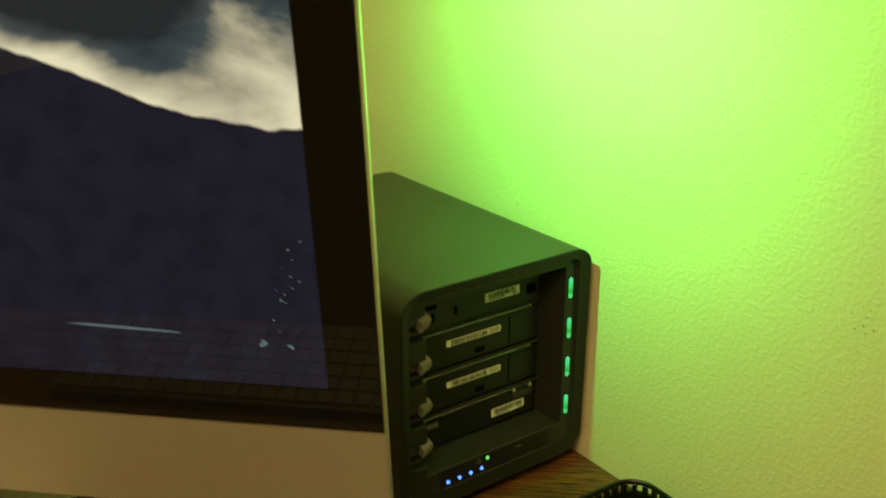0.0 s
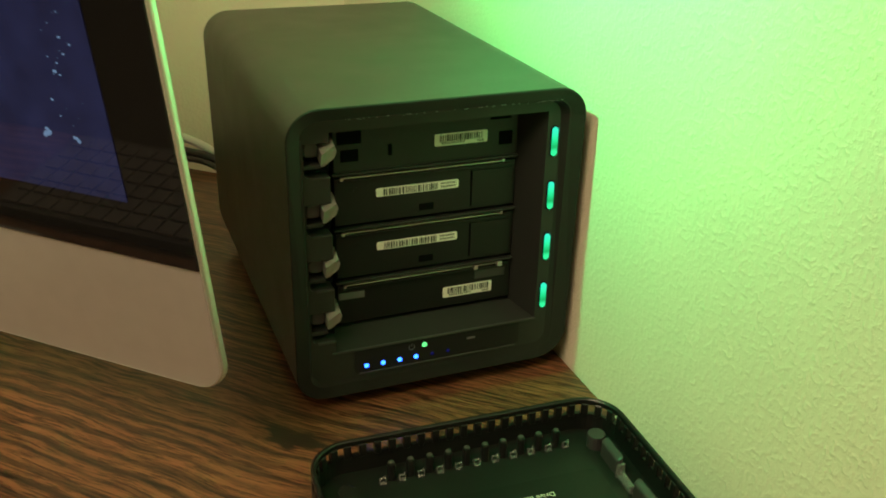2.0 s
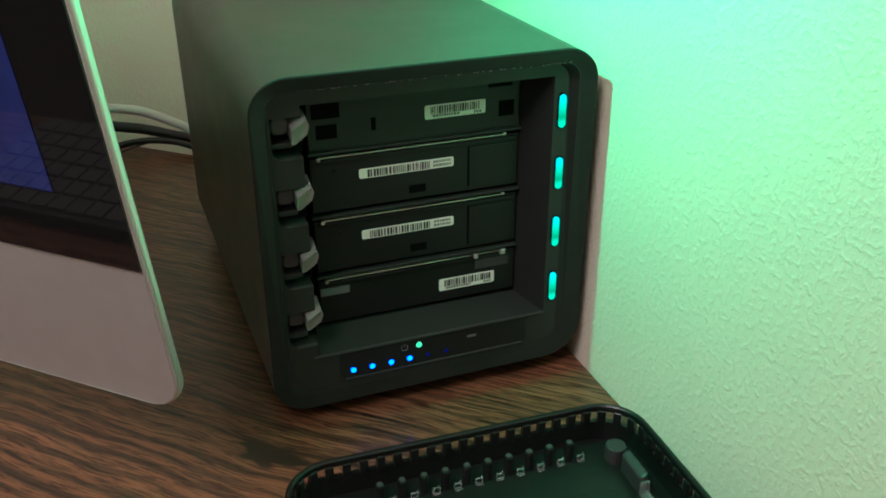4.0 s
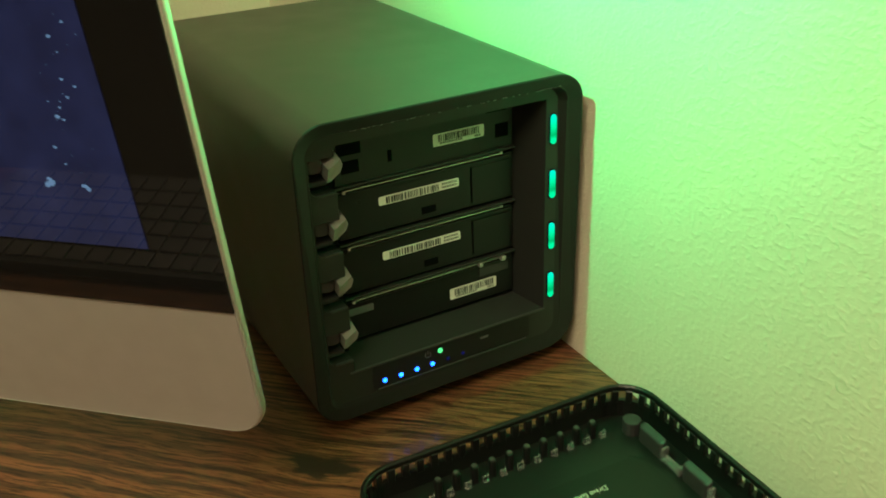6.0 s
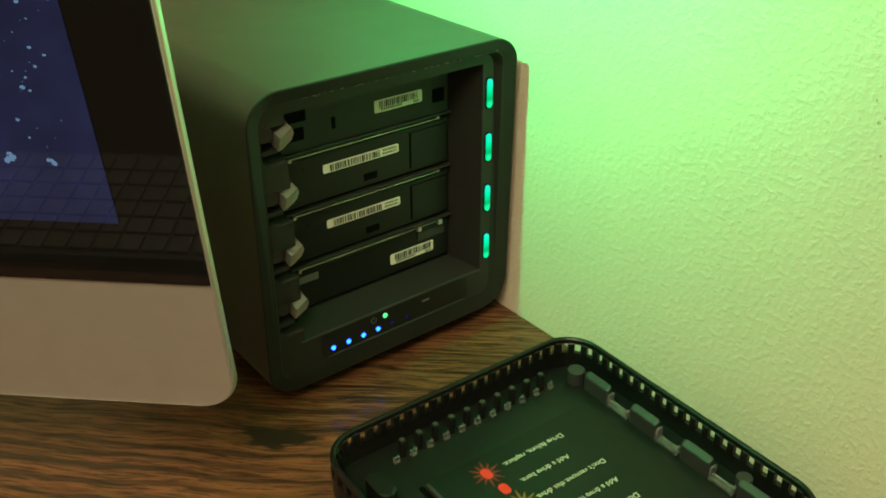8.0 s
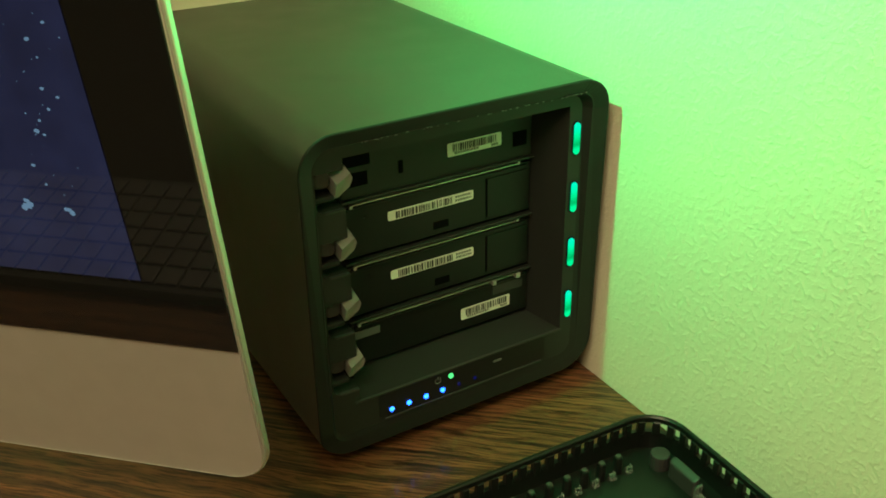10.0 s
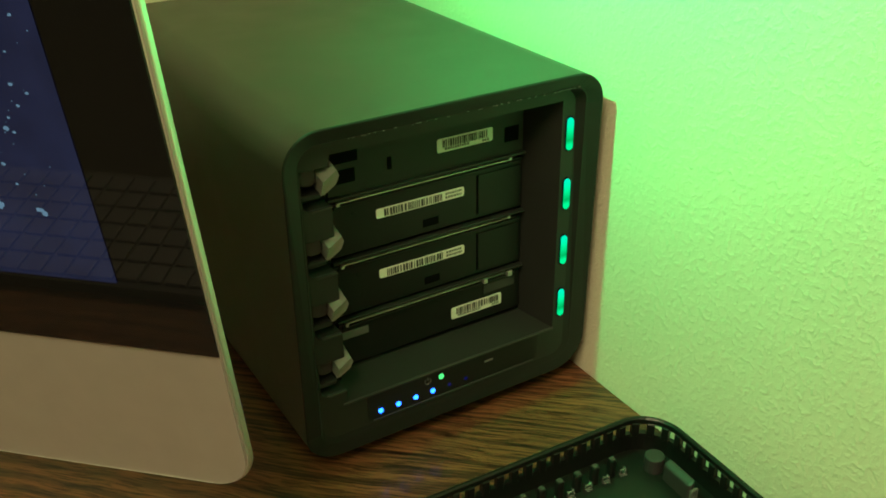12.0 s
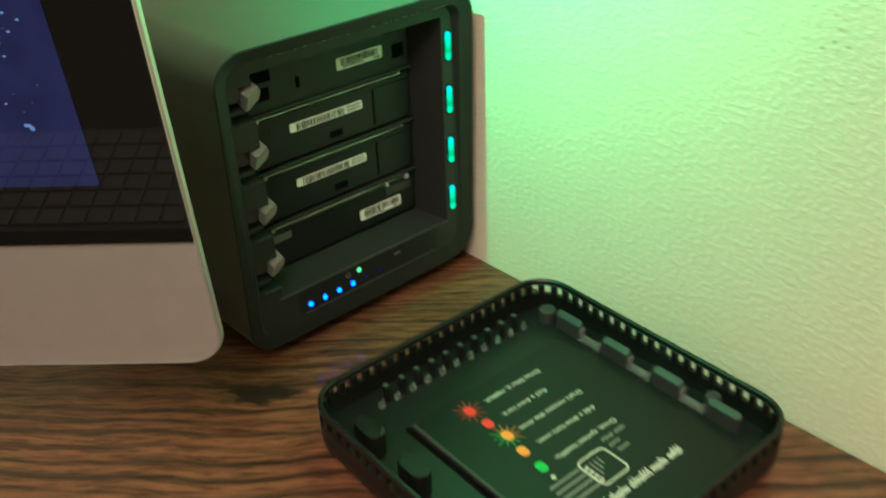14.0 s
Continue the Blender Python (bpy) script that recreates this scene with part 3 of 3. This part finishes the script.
    # latches: short levers with a faceted nose, hooked over each drive's end
    for z in (0.8750, 0.8480, 0.8205, 0.7930):
        nose = [(-0.1250, 0.0), (-0.1234, 0.0002), (-0.1192, 0.0042), (-0.1184, 0.0078), (-0.1195, 0.0104), (-0.1220, 0.0090), (-0.1253, 0.0070)]
        root = [(-0.1250, 0.0020), (-0.1236, 0.0022), (-0.1190, 0.0060), (-0.1180, 0.0092), (-0.1186, 0.0118), (-0.1218, 0.0108), (-0.1254, 0.0090)]
        front = [0.0004, 0.0004, -0.0012, -0.0024, -0.0030, -0.0034, -0.0036]
        bm = loft([[(x, 0.0085, z + h) for x, h in root], [(x, f, z + h) for (x, h), f in zip(nose, front)]], True, True)
        bmesh.ops.recalc_face_normals(bm, faces=bm.faces[:])
        face = min(bm.faces, key=lambda f: f.calc_center_median().y)
        bmesh.ops.inset_individual(bm, faces=[face], thickness=0.0008, depth=-0.0005)
        bmesh.ops.bevel(bm, geom=bm.edges[:], offset=0.00022, segments=2, affect="EDGES", profile=0.6)
        part("latch", bm, LATCHM, top, "pale grey plastic drive latch")
    # light pipes beside the bays
    for n in range(4):
        z = 0.8755 - 0.0277 * n
        half = 0.0072 - 0.00005 * n
        part("light_pipe_seat", slab(outline(-0.0134, -0.0094, z - half - 0.0006, z + half + 0.0006, 0.0019, 6), -0.0001, -0.0003, "xz"), SHADE_JOINT, top)
        part("drive_light", slab(outline(-0.0129, -0.0099, z - half, z + half, 0.00148, 6), 0.0, -0.0011, "xz", 0.0003), LED, top, "glowing green drive light")
    # row of small lights
    for n in range(6):
        x = -0.1065 + 0.00862 * n
        part("capacity_light", disc(x, 0.7693, 0.00115 if n < 4 else 0.0008, 0.0, -0.0006), BLUE if n < 4 else BLUEDIM, top, "glowing blue light" if n < 4 else "")
    part("power_light", disc(-0.0762, 0.7754, 0.0013, 0.0, -0.0006), POWER, top, "glowing green power light")
    ring = bmesh.new()
    pts = [(-0.0829 + 0.0015 * math.cos(a), 0.7752 + 0.0015 * math.sin(a)) for a in [radians(130 + 280 * k / 14) for k in range(15)]]
    for (a, b), (c, e) in zip(pts, pts[1:]):
        join(ring, tube([(a, -0.0002, b), (c, -0.0002, e)], 0.00022, 5, 1))
    box(-0.0831, -0.0827, -0.0004, 0, 0.7757, 0.7772, bm=ring)
    part("power_glyph", ring, GLYPH, top, "grey power symbol")
    part("port_glyph", slab(outline(-0.0533, -0.0487, 0.7738, 0.7750, 0.0004, 3), 0, -0.0003, "xz"), GLYPH, top, "small grey printed mark")
    # feet
    for x in (-0.12, -0.013):
        for y in (0.02, 0.19):
            part("foot", round_post(x, y, 0.007, DESK, BODY_B + 0.001), CABLEB, top, "black rubber foot")
    return top


storage_unit()


# ---- front cover, lying on its face ----
def front_cover():
    W, L = 0.1430, 0.1450
    m = pose(-0.0826, -0.1316, DESK, 0, 0, -2.5)
    top = empty("front_cover", m, "black plastic front cover lying face down on the desk", "cover")
    hx, hy, r = W / 2, L / 2, 0.018
    ring = lambda d: outline(-hx + d, hx - d, -hy + d, hy - d, r - d, 10)
    FLOOR, MID, RAILZ, TOPZ = 0.0095, 0.0182, 0.0232, 0.0262
    # dished face and low wall
    part("face", loft([xy(ring(0.010), 0.0), xy(ring(0.003), 0.002), xy(ring(0.0004), 0.006), xy(ring(0.0), 0.010), xy(ring(0.0), MID), xy(ring(0.0022), MID), xy(ring(0.0022), FLOOR)], True, True), COVERM, top, "black dished cover face")
    part("top_rail", loft([xy(ring(0.0002), RAILZ), xy(ring(0.0), TOPZ - 0.0006), xy(ring(0.0006), TOPZ), xy(ring(0.0016), TOPZ), xy(ring(0.0022), TOPZ - 0.0006), xy(ring(0.0021), RAILZ), xy(ring(0.0002), RAILZ)]), COVERM, top, "thin black upper rail of the cover's wall")
    # ribs between the openings, all round
    path = [Vector((a, b)) for a, b in outline(-hx + 0.0013, hx - 0.0013, -hy + 0.0013, hy - 0.0013, r - 0.0013, 10)]
    path.append(path[0])
    total = sum((b - a).length for a, b in zip(path, path[1:]))
    count = round(total / 0.0066)
    mesh = None
    for k in range(count):
        s = total * k / count
        for a, b in zip(path, path[1:]):
            d = (b - a).length
            if s <= d:
                p, t = a + (b - a) * (s / d), (b - a).normalized()
                break
            s -= d
        turn = pose(p.x, p.y, 0, 0, 0, math.degrees(math.atan2(t.y, t.x)))
        if mesh is None:
            ob = part("rib", box(-0.0016, 0.0016, -0.0012, 0.0016, MID - 0.001, RAILZ + 0.0006, 0.0003, seg=1), COVERM, top, m=turn)
            mesh = ob.data
        else:
            ob = new("rib", mesh)
            ob.parent, ob.matrix_basis = top, turn
    # raised plate with the printed side
    part("plate", slab(outline(-0.0390, 0.0510, -0.0630, 0.0402, 0.004, 5), FLOOR - 0.001, FLOOR + 0.0018, "xy", 0.0009), PLATE, top, "raised black plate with printed status marks")
    # flat near-black strip in place of shade on the plate's side
    part("plate_side_shade", slab(outline(-0.0418, -0.0394, -0.0640, 0.0412, 0.001, 3), FLOOR - 0.001, FLOOR + 0.0003, "xy"), SHADE_JOINT, top, "dark strip painted for the plate's shaded side")
    part("plate_edge", box(-0.0394, -0.0376, -0.0620, 0.0392, FLOOR, FLOOR + 0.0024, 0.0005), TAB, top)
    # posts along the back with clear bars between them
    for k in range(11):
        x = 0.0028 + 0.0086 * (k - 5)
        # a small clear hook: two thin uprights joined at the top, and a foot
        clip = box(x - 0.0016, x - 0.0011, 0.0588, 0.0598, FLOOR + 0.0004, FLOOR + 0.0030, 0.00015, seg=1)
        box(x + 0.0011, x + 0.0016, 0.0588, 0.0606, FLOOR + 0.0004, FLOOR + 0.0030, 0.00015, bm=clip, seg=1)
        box(x - 0.0016, x + 0.0016, 0.0588, 0.0596, FLOOR + 0.0025, FLOOR + 0.0030, 0.00015, bm=clip, seg=1)
        box(x - 0.0016, x + 0.0016, 0.0580, 0.0598, FLOOR - 0.0001, FLOOR + 0.0006, 0.00015, bm=clip, seg=1)
        part("clear_clip", clip, CLIPM, top, "small clear plastic hook")
        if k < 10:
            post = part("hook_post", slab(outline(x + 0.0026, x + 0.0060, 0.0598, 0.0632, 0.0012, 4), FLOOR, FLOOR + 0.0086, "xy", 0.0012), COVERM, top, "small black post")
            # thin paler slab added for the light on the post's top
            part("cap", slab(outline(x + 0.0031, x + 0.0055, 0.0603, 0.0627, 0.0010, 4), FLOOR + 0.0086, FLOOR + 0.0089, "xy", 0.0001), PEGM, post, "paler cap in place of light on the post top")
    # tabs along both sides, with clear springs between them
    for side in (1, -1):
        for k in range(4):
            y = 0.0422 - 0.0292 * k
            x = side * (hx - 0.0116)
            if side < 0:
                x += 0.0015
                # same tabs seen from behind: enlarged for the view, their shade in the colour
                part("side_tab", slab(outline(x - 0.0040, x + 0.0040, y - 0.0080, y + 0.0080, 0.0035, 5), FLOOR, FLOOR + 0.0115, "xy", 0.0016), COVERM, top, "side tab, enlarged for the view and darkened for shade")
                continue
            tab = slab(outline(x - 0.0017, x + 0.0017, y - 0.0078, y + 0.0078, 0.0015, 4), FLOOR, FLOOR + 0.0085, "xy", 0.0009)
            for v in tab.verts:
                if v.co.z > FLOOR + 0.004:
                    v.co.z += 0.55 * (v.co.x - x)
            part("side_tab", tab, TAB, top, "dark grey side tab with a sloped top")
            if k < 3:
                spring = box(x - 0.0020, x + 0.0020, y - 0.0205, y - 0.0085, FLOOR, FLOOR + 0.0016, 0.0004)
                box(x - 0.0008, x + 0.0008, y - 0.0205, y - 0.0085, FLOOR + 0.0014, FLOOR + 0.0030, 0.0003, bm=spring)
                box(x - 0.0022, x + 0.0016, y - 0.0094, y - 0.0084, FLOOR, FLOOR + 0.0068, 0.0003, bm=spring)
                box(x - 0.0022, x + 0.0004, y - 0.0206, y - 0.0196, FLOOR, FLOOR + 0.0046, 0.0003, bm=spring)
                part("clear_spring", spring, CLIPM, top, "clear plastic spring strip")
        if side > 0:
            part("corner_post", round_post(side * (hx - 0.0121), 0.0562, 0.0042, FLOOR, FLOOR + 0.0068), TAB, top, "round corner post")
            part("round_post", round_post(side * (hx - 0.0078), -0.0372, 0.0034, FLOOR, FLOOR + 0.0080), TAB, top, "round post behind the tabs")

    # printed marks on the plate
    before = set(top.children)
    Z = FLOOR + 0.0018
    flat = lambda pts, h=0.0002: slab(pts, Z - 0.0001, Z + h, "xy")
    rnd = random.Random(11)

    def words(x0, x1, y, h, mat, name="printed_line", lengths=(5, 4, 6, 3)):
        """A line of writing too small to read: bars as long as its words, broken into strokes."""
        bm = bmesh.new()
        x, k = x0, 0
        while x < x1:
            end = min(x1, x + 0.0011 * lengths[k % len(lengths)] + 0.0018)
            while x < end:
                w = rnd.uniform(0.00045, 0.0008)
                t = h * rnd.choice((0.62, 0.66, 1.0, 0.7))
                box(x, min(x + w, end), y - h * rnd.choice((0.35, 0.38, 0.5)), y - h * 0.4 + t, Z, Z + 0.0002, bm=bm)
                x += w + 0.00028
            x += 0.0011
            k += 1
        part(name, bm, mat, top, "unreadable pale printed line")["kind"] = "stuff"

    def pill(x, y, mat, name, label):
        part(name, flat(outline(x - 0.0021, x + 0.0021, y - 0.0030, y + 0.0030, 0.0019, 6)), mat, top, label)

    def burst(x, y, one, two, name):
        """Wedge-shaped rays round a blinking light mark, of one colour on each side."""
        for mat, first in ((one, 7), (two, 1)):
            bm = bmesh.new()
            for k in range(first, first + 6):
                a = radians(30 * k - 75)
                c, d = math.cos(a), math.sin(a)
                tip = 0.0072 if k % 2 else 0.0060
                bm.faces.new([bm.verts.new((x + r * c - w * d, y + 1.1 * r * d + w * c, Z + 0.0001)) for r, w in ((0.0022, -0.0008), (tip, -0.0002), (tip, 0.0002), (0.0022, 0.0008))])
            part(name, bm, mat, top, "printed rays round a light mark")

    burst(-0.0185, 0.0345, REDMID, REDMID, "red_burst")
    pill(-0.0185, 0.0345, RED, "red_mark", "printed red light mark")
    pill(-0.0178, 0.0236, RED, "red_mark", "printed red light mark")
    burst(-0.0168, 0.0128, GREENMID, AMBERMID, "amber_green_burst")
    pill(-0.0168, 0.0128, AMBER, "amber_mark", "printed amber light mark")
    pill(-0.0182, 0.0020, AMBER, "amber_mark", "printed amber light mark")
    pill(-0.0190, -0.0092, GREENP, "green_mark", "printed green light mark")
    def line(text, x0, x1, y, high):
        """A printed line, upside down as the cover lies, from x1 back to x0."""
        curve = bpy.data.curves.new("printed_line", "FONT")
        curve.body, curve.size, curve.offset = text, 1.0, 0.010
        ob = new("printed_line", curve)
        me = bpy.data.meshes.new_from_object(ob.evaluated_get(bpy.context.evaluated_depsgraph_get()))
        bpy.data.objects.remove(ob)
        bm = bmesh.new()
        bm.from_mesh(me)
        bpy.data.meshes.remove(me)
        wide = max(v.co.x for v in bm.verts)
        for v in bm.verts:
            v.co = Vector((x1 - v.co.x / wide * (x1 - x0), y + 0.3 * high - v.co.y * high, Z + 0.0001))
        part("printed_line", bm, PRINT, top, "pale printed line of status text")

    for text, x0, x1, y in (
        ("Drive failure, replace.", -0.0085, 0.0265, 0.0345),
        ("Add a drive here.", -0.0085, 0.0195, 0.0230),
        ("Don't remove this drive.", -0.0095, 0.0300, 0.0122),
        ("Add a drive here soon.", -0.0095, 0.0265, 0.0012),
        ("Done, system healthy.", -0.0105, 0.0270, -0.0100),
    ):
        line(text, x0 - 0.0010, x1 - 0.0030, y, 0.0036)
    # a small drawing of the unit with leader lines, and a heading
    bm = bmesh.new()
    a, b = outline(-0.0085, 0.0075, -0.0330, -0.0170, 0.003, 5), outline(-0.0077, 0.0067, -0.0322, -0.0178, 0.0023, 5)
    join(bm, loft([xy(a, Z), xy(a, Z + 0.0002), xy(b, Z + 0.0002), xy(b, Z)]))
    part("unit_drawing", bm, PRINT, top, "pale printed outline drawing")
    for k in range(4):
        part("leader_line", box(-0.0250, -0.0088, -0.0205 - 0.0035 * k, -0.0192 - 0.0035 * k, Z, Z + 0.0001), PRINTDIM, top, "faint printed leader line")
        part("drawing_line", box(-0.0060 + 0.0022 * k, -0.0052 + 0.0022 * k, -0.0300 + 0.002 * k, -0.0205, Z, Z + 0.0001), PRINTDIM, top)
    part("leader_dot", flat(outline(-0.0205, -0.0185, -0.0172, -0.0152, 0.0009, 5)), PRINT, top)
    bm = bmesh.new()
    for k in range(4):
        box(-0.0075, -0.0055, -0.0225 - 0.0026 * k, -0.0212 - 0.0026 * k, Z, Z + 0.00025, bm=bm)
    part("bay_marks", bm, PRINT, top)
    for x0, x1, y in ((0.0100, 0.0235, -0.0150), (0.0100, 0.0165, -0.0190), (0.0110, 0.0185, -0.0230)):
        words(x0, x1, y, 0.0024, PRINTDIM, "small_caption", (4, 6))
    words(-0.0215, 0.0300, -0.0390, 0.0042, PRINT, "heading", (6, 7, 9))
    for ob in set(top.children) - before:
        ob.matrix_basis = pose(0.0034, -0.0047, 0)
    return top


front_cover()


# ---- computer ----
FRONT_EDGE = Matrix.Translation((-0.1845, -0.0605, 0.8630)) @ Matrix.Rotation(radians(-43.5), 4, "Z") @ Matrix.Rotation(radians(7.0), 4, "X")


def computer():
    """All-in-one computer: x runs along its front to the edge at 0, z up from the foot of the glass, y towards its back."""
    top = empty("desktop_computer", FRONT_EDGE, "slim aluminium all-in-one computer with its display on", "computer")
    WID, CHIN, TALL = 0.650, 0.0590, 0.396
    rim = lambda d, r: outline(-WID + d, 0.0001 - d, -CHIN + d, TALL - d, r, 8)
    part("body", loft([xz(rim(0.0004, 0.0146), 0.0), xz(rim(0, 0.0150), 0.0005), xz(rim(0, 0.0150), 0.0034), xz(rim(0.03, 0.02), 0.0062), xz(rim(0.12, 0.03), 0.016), xz(rim(0.20, 0.03), 0.040)], True, True), ALU, top, "bead-blasted aluminium body and chin")
    part("side_edge", loft([xz(rim(0.0009, 0.0141), -0.0003), xz(rim(-0.0002, 0.0152), 0.0010), xz(rim(-0.0003, 0.0153), 0.0014), xz(rim(-0.0003, 0.0153), 0.0027), xz(rim(-0.0002, 0.0152), 0.0032)]), ALUEDGE, top, "bright thin aluminium edge")
    part("glass_border", box(-WID + 0.0016, -0.0009, -0.0009, 0.0004, 0.0, TALL - 0.0016, 0.0002), GLASSB, top, "black glass border round the display")
    disp = part("display", loft([[(-WID + 0.028, -0.0012, 0.0242), (-0.0264, -0.0012, 0.0242), (-0.0264, -0.0012, 0.368), (-WID + 0.028, -0.0012, 0.368)]], True), SCREENM, top, "lit display with a dark mountain under clouds")
    # bright points in the picture on the display, and a pale line
    rnd = random.Random(21)
    spots = [(-0.0553, 0.0467, 0.0032), (-0.0425, 0.0466, 0.0022)]
    for x, z, size in ((-0.0470, 0.0546, 0.8), (-0.0491, 0.0613, 1.2), (-0.0421, 0.0703, 0.9), (-0.0448, 0.0721, 1.5), (-0.0423, 0.0748, 0.8), (-0.0387, 0.0777, 1.0), (-0.0344, 0.0822, 1.0), (-0.0391, 0.0835, 1.2), (-0.0461, 0.0767, 0.6), (-0.0366, 0.0925, 0.8), (-0.0384, 0.0970, 1.3), (-0.0329, 0.1015, 0.9)):
        spots.append((x, z, 0.0009 * size))
    for k in range(18):
        z = 0.052 + 0.055 * (k / 18)
        spots.append((-0.0432 + rnd.gauss(0, 0.0055) + 0.2 * (z - 0.07), z, rnd.uniform(0.0002, 0.0004)))
    bm = bmesh.new()
    for x, z, s in spots:
        for _ in range(5 if s > 0.002 else 1):
            a, b, w = x + rnd.gauss(0, s * 0.35), z + rnd.gauss(0, s * 0.35), s * (0.45 if s > 0.002 else 0.8)
            n = rnd.randint(5, 7)
            start = rnd.uniform(0, 6.28)
            ring = [(a + w * rnd.uniform(0.6, 1.1) * math.cos(start + 6.283 * q / n), b + w * rnd.uniform(0.4, 0.9) * math.sin(start + 6.283 * q / n)) for q in range(n)]
            bm.faces.new([bm.verts.new(p) for p in xz(ring, -0.00135)])
    part("bright_points", bm, SPECK, disp, "pale blue points of light in the picture")
    bm = bmesh.new()
    up = [(-0.155, 0.0528), (-0.140, 0.0531), (-0.120, 0.0526), (-0.098, 0.0516)]
    dn = [(-0.095, 0.0507), (-0.120, 0.0511), (-0.145, 0.0520)]
    bm.faces.new([bm.verts.new(p) for p in xz(up + dn, -0.00135)])
    part("pale_line", bm, SPECK, disp, "pale line across the display")
    return top


computer()


def computer_stand():
    """The foot and neck, behind the computer's chin."""
    mid = FRONT_EDGE @ Vector((-0.325, 0.05, 0.0))
    top = empty("computer_stand", pose(mid.x, mid.y, DESK, 0, 0, -43.5), "bent aluminium stand under the computer", "stand")
    part("foot_plate", box(-0.10, 0.10, -0.16, 0.05, 0, 0.005, 0.002), ALU, top)
    part("neck", box(-0.09, 0.09, 0.035, 0.043, 0.004, 0.25, 0.002), ALU, top)


computer_stand()


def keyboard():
    """In front of the computer; undersized and placed so that its reflection in the lower part of the glass fits the
    camera's view.
    """
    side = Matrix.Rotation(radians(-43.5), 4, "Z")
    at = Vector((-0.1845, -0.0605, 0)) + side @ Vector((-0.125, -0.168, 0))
    top = empty("keyboard", Matrix.Translation((at.x, at.y, DESK)) @ side, "slim black keyboard with grey keys, undersized to fit its reflection", "keyboard")
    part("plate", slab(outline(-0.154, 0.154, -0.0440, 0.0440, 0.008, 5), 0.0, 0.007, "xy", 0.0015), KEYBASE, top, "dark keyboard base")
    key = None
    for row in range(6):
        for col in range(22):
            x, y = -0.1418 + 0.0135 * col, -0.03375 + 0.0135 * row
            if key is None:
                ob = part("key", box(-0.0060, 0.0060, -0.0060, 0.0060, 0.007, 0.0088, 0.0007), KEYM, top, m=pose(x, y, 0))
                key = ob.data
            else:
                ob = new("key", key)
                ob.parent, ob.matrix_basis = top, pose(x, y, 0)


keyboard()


def bias_light():
    """A small colour light stuck to the back of the computer, which lights the wall green."""
    d = (Vector(SPOT_AIM) - Vector(SPOT)).normalized()
    head = Matrix.Translation(SPOT) @ d.to_track_quat("Z", "Y").to_matrix().to_4x4()
    top = empty("bias_light", head, "small round green light on an arm behind the computer", "lamp")
    bm = loft([xy(outline(-q, q, -q, q, q * 0.999, 6), z) for q, z in ((0.007, -0.016), (0.010, -0.013), (0.010, -0.004))], True, False)
    part("housing", bm, CABLEB, top)
    # a short arm from the housing to the computer's back
    spot = FRONT_EDGE.inverted() @ Vector(SPOT)
    ends = [head.inverted() @ (FRONT_EDGE @ Vector(p)) for p in ((spot.x - 0.006, 0.0052, spot.z), (spot.x - 0.010, 0.5 * spot.y, spot.z))] + [Vector((0, 0, -0.0155))]
    part("arm", tube(ends, 0.0022, 8, 5), CABLEB, top, "short black arm")
    part("lens", loft([xy(outline(-0.0095, 0.0095, -0.0095, 0.0095, 0.00949, 6), -0.0045)], True), SPOTGLASS, top, "glowing green lens")


bias_light()


# ---- cables behind the enclosure ----
def cable(name, pts, r, mat, label):
    tagged(part(name, tube(pts, r), mat, smooth=True), label, "cable")


cable("white_cable", [(-0.36, 0.30, DESK + 0.0036), (-0.27, 0.385, DESK + 0.020), (-0.215, 0.408, DESK + 0.030), (-0.178, 0.405, DESK + 0.028), (-0.153, 0.395, DESK + 0.021), (-0.127, 0.378, DESK + 0.008), (-0.095, 0.365, DESK - 0.03), (-0.06, 0.38, DESK - 0.16), (-0.05, 0.40, 0.30), (-0.06, 0.40, 0.0038), (-0.20, 0.36, 0.0036)], 0.0036, CABLEW, "white cable hanging over the cut desk corner")
cable("black_cable", [(-0.35, 0.28, DESK + 0.0040), (-0.26, 0.36, DESK + 0.012), (-0.205, 0.392, DESK + 0.019), (-0.177, 0.393, DESK + 0.0165), (-0.152, 0.385, DESK + 0.011), (-0.128, 0.366, DESK + 0.006), (-0.10, 0.345, DESK - 0.02), (-0.07, 0.36, DESK - 0.15), (-0.07, 0.38, 0.30), (-0.08, 0.38, 0.0044), (-0.20, 0.33, 0.0042)], 0.0040, CABLEB, "thick black cable hanging over the cut desk corner")
cable("black_cable", [(-0.35, 0.265, DESK + 0.0025), (-0.25, 0.34, DESK + 0.006), (-0.19, 0.372, DESK + 0.010), (-0.155, 0.372, DESK + 0.010), (-0.128, 0.352, DESK + 0.0035), (-0.105, 0.325, DESK - 0.02), (-0.09, 0.34, DESK - 0.15), (-0.09, 0.36, 0.30), (-0.10, 0.35, 0.003), (-0.20, 0.30, 0.0026)], 0.0024, CABLEB, "black cable hanging over the cut desk corner")
cable("thin_wire", [(-0.34, 0.25, DESK + 0.0011), (-0.23, 0.345, DESK + 0.0014), (-0.174, 0.388, DESK + 0.0030), (-0.153, 0.379, DESK + 0.0080), (-0.141, 0.366, DESK + 0.0080), (-0.130, 0.351, DESK + 0.0035), (-0.112, 0.318, DESK - 0.012), (-0.11, 0.33, DESK - 0.15), (-0.11, 0.34, 0.30), (-0.12, 0.34, 0.0012), (-0.20, 0.28, 0.0011)], 0.0009, CABLEB, "thin dark wire looped over the desk's edge")
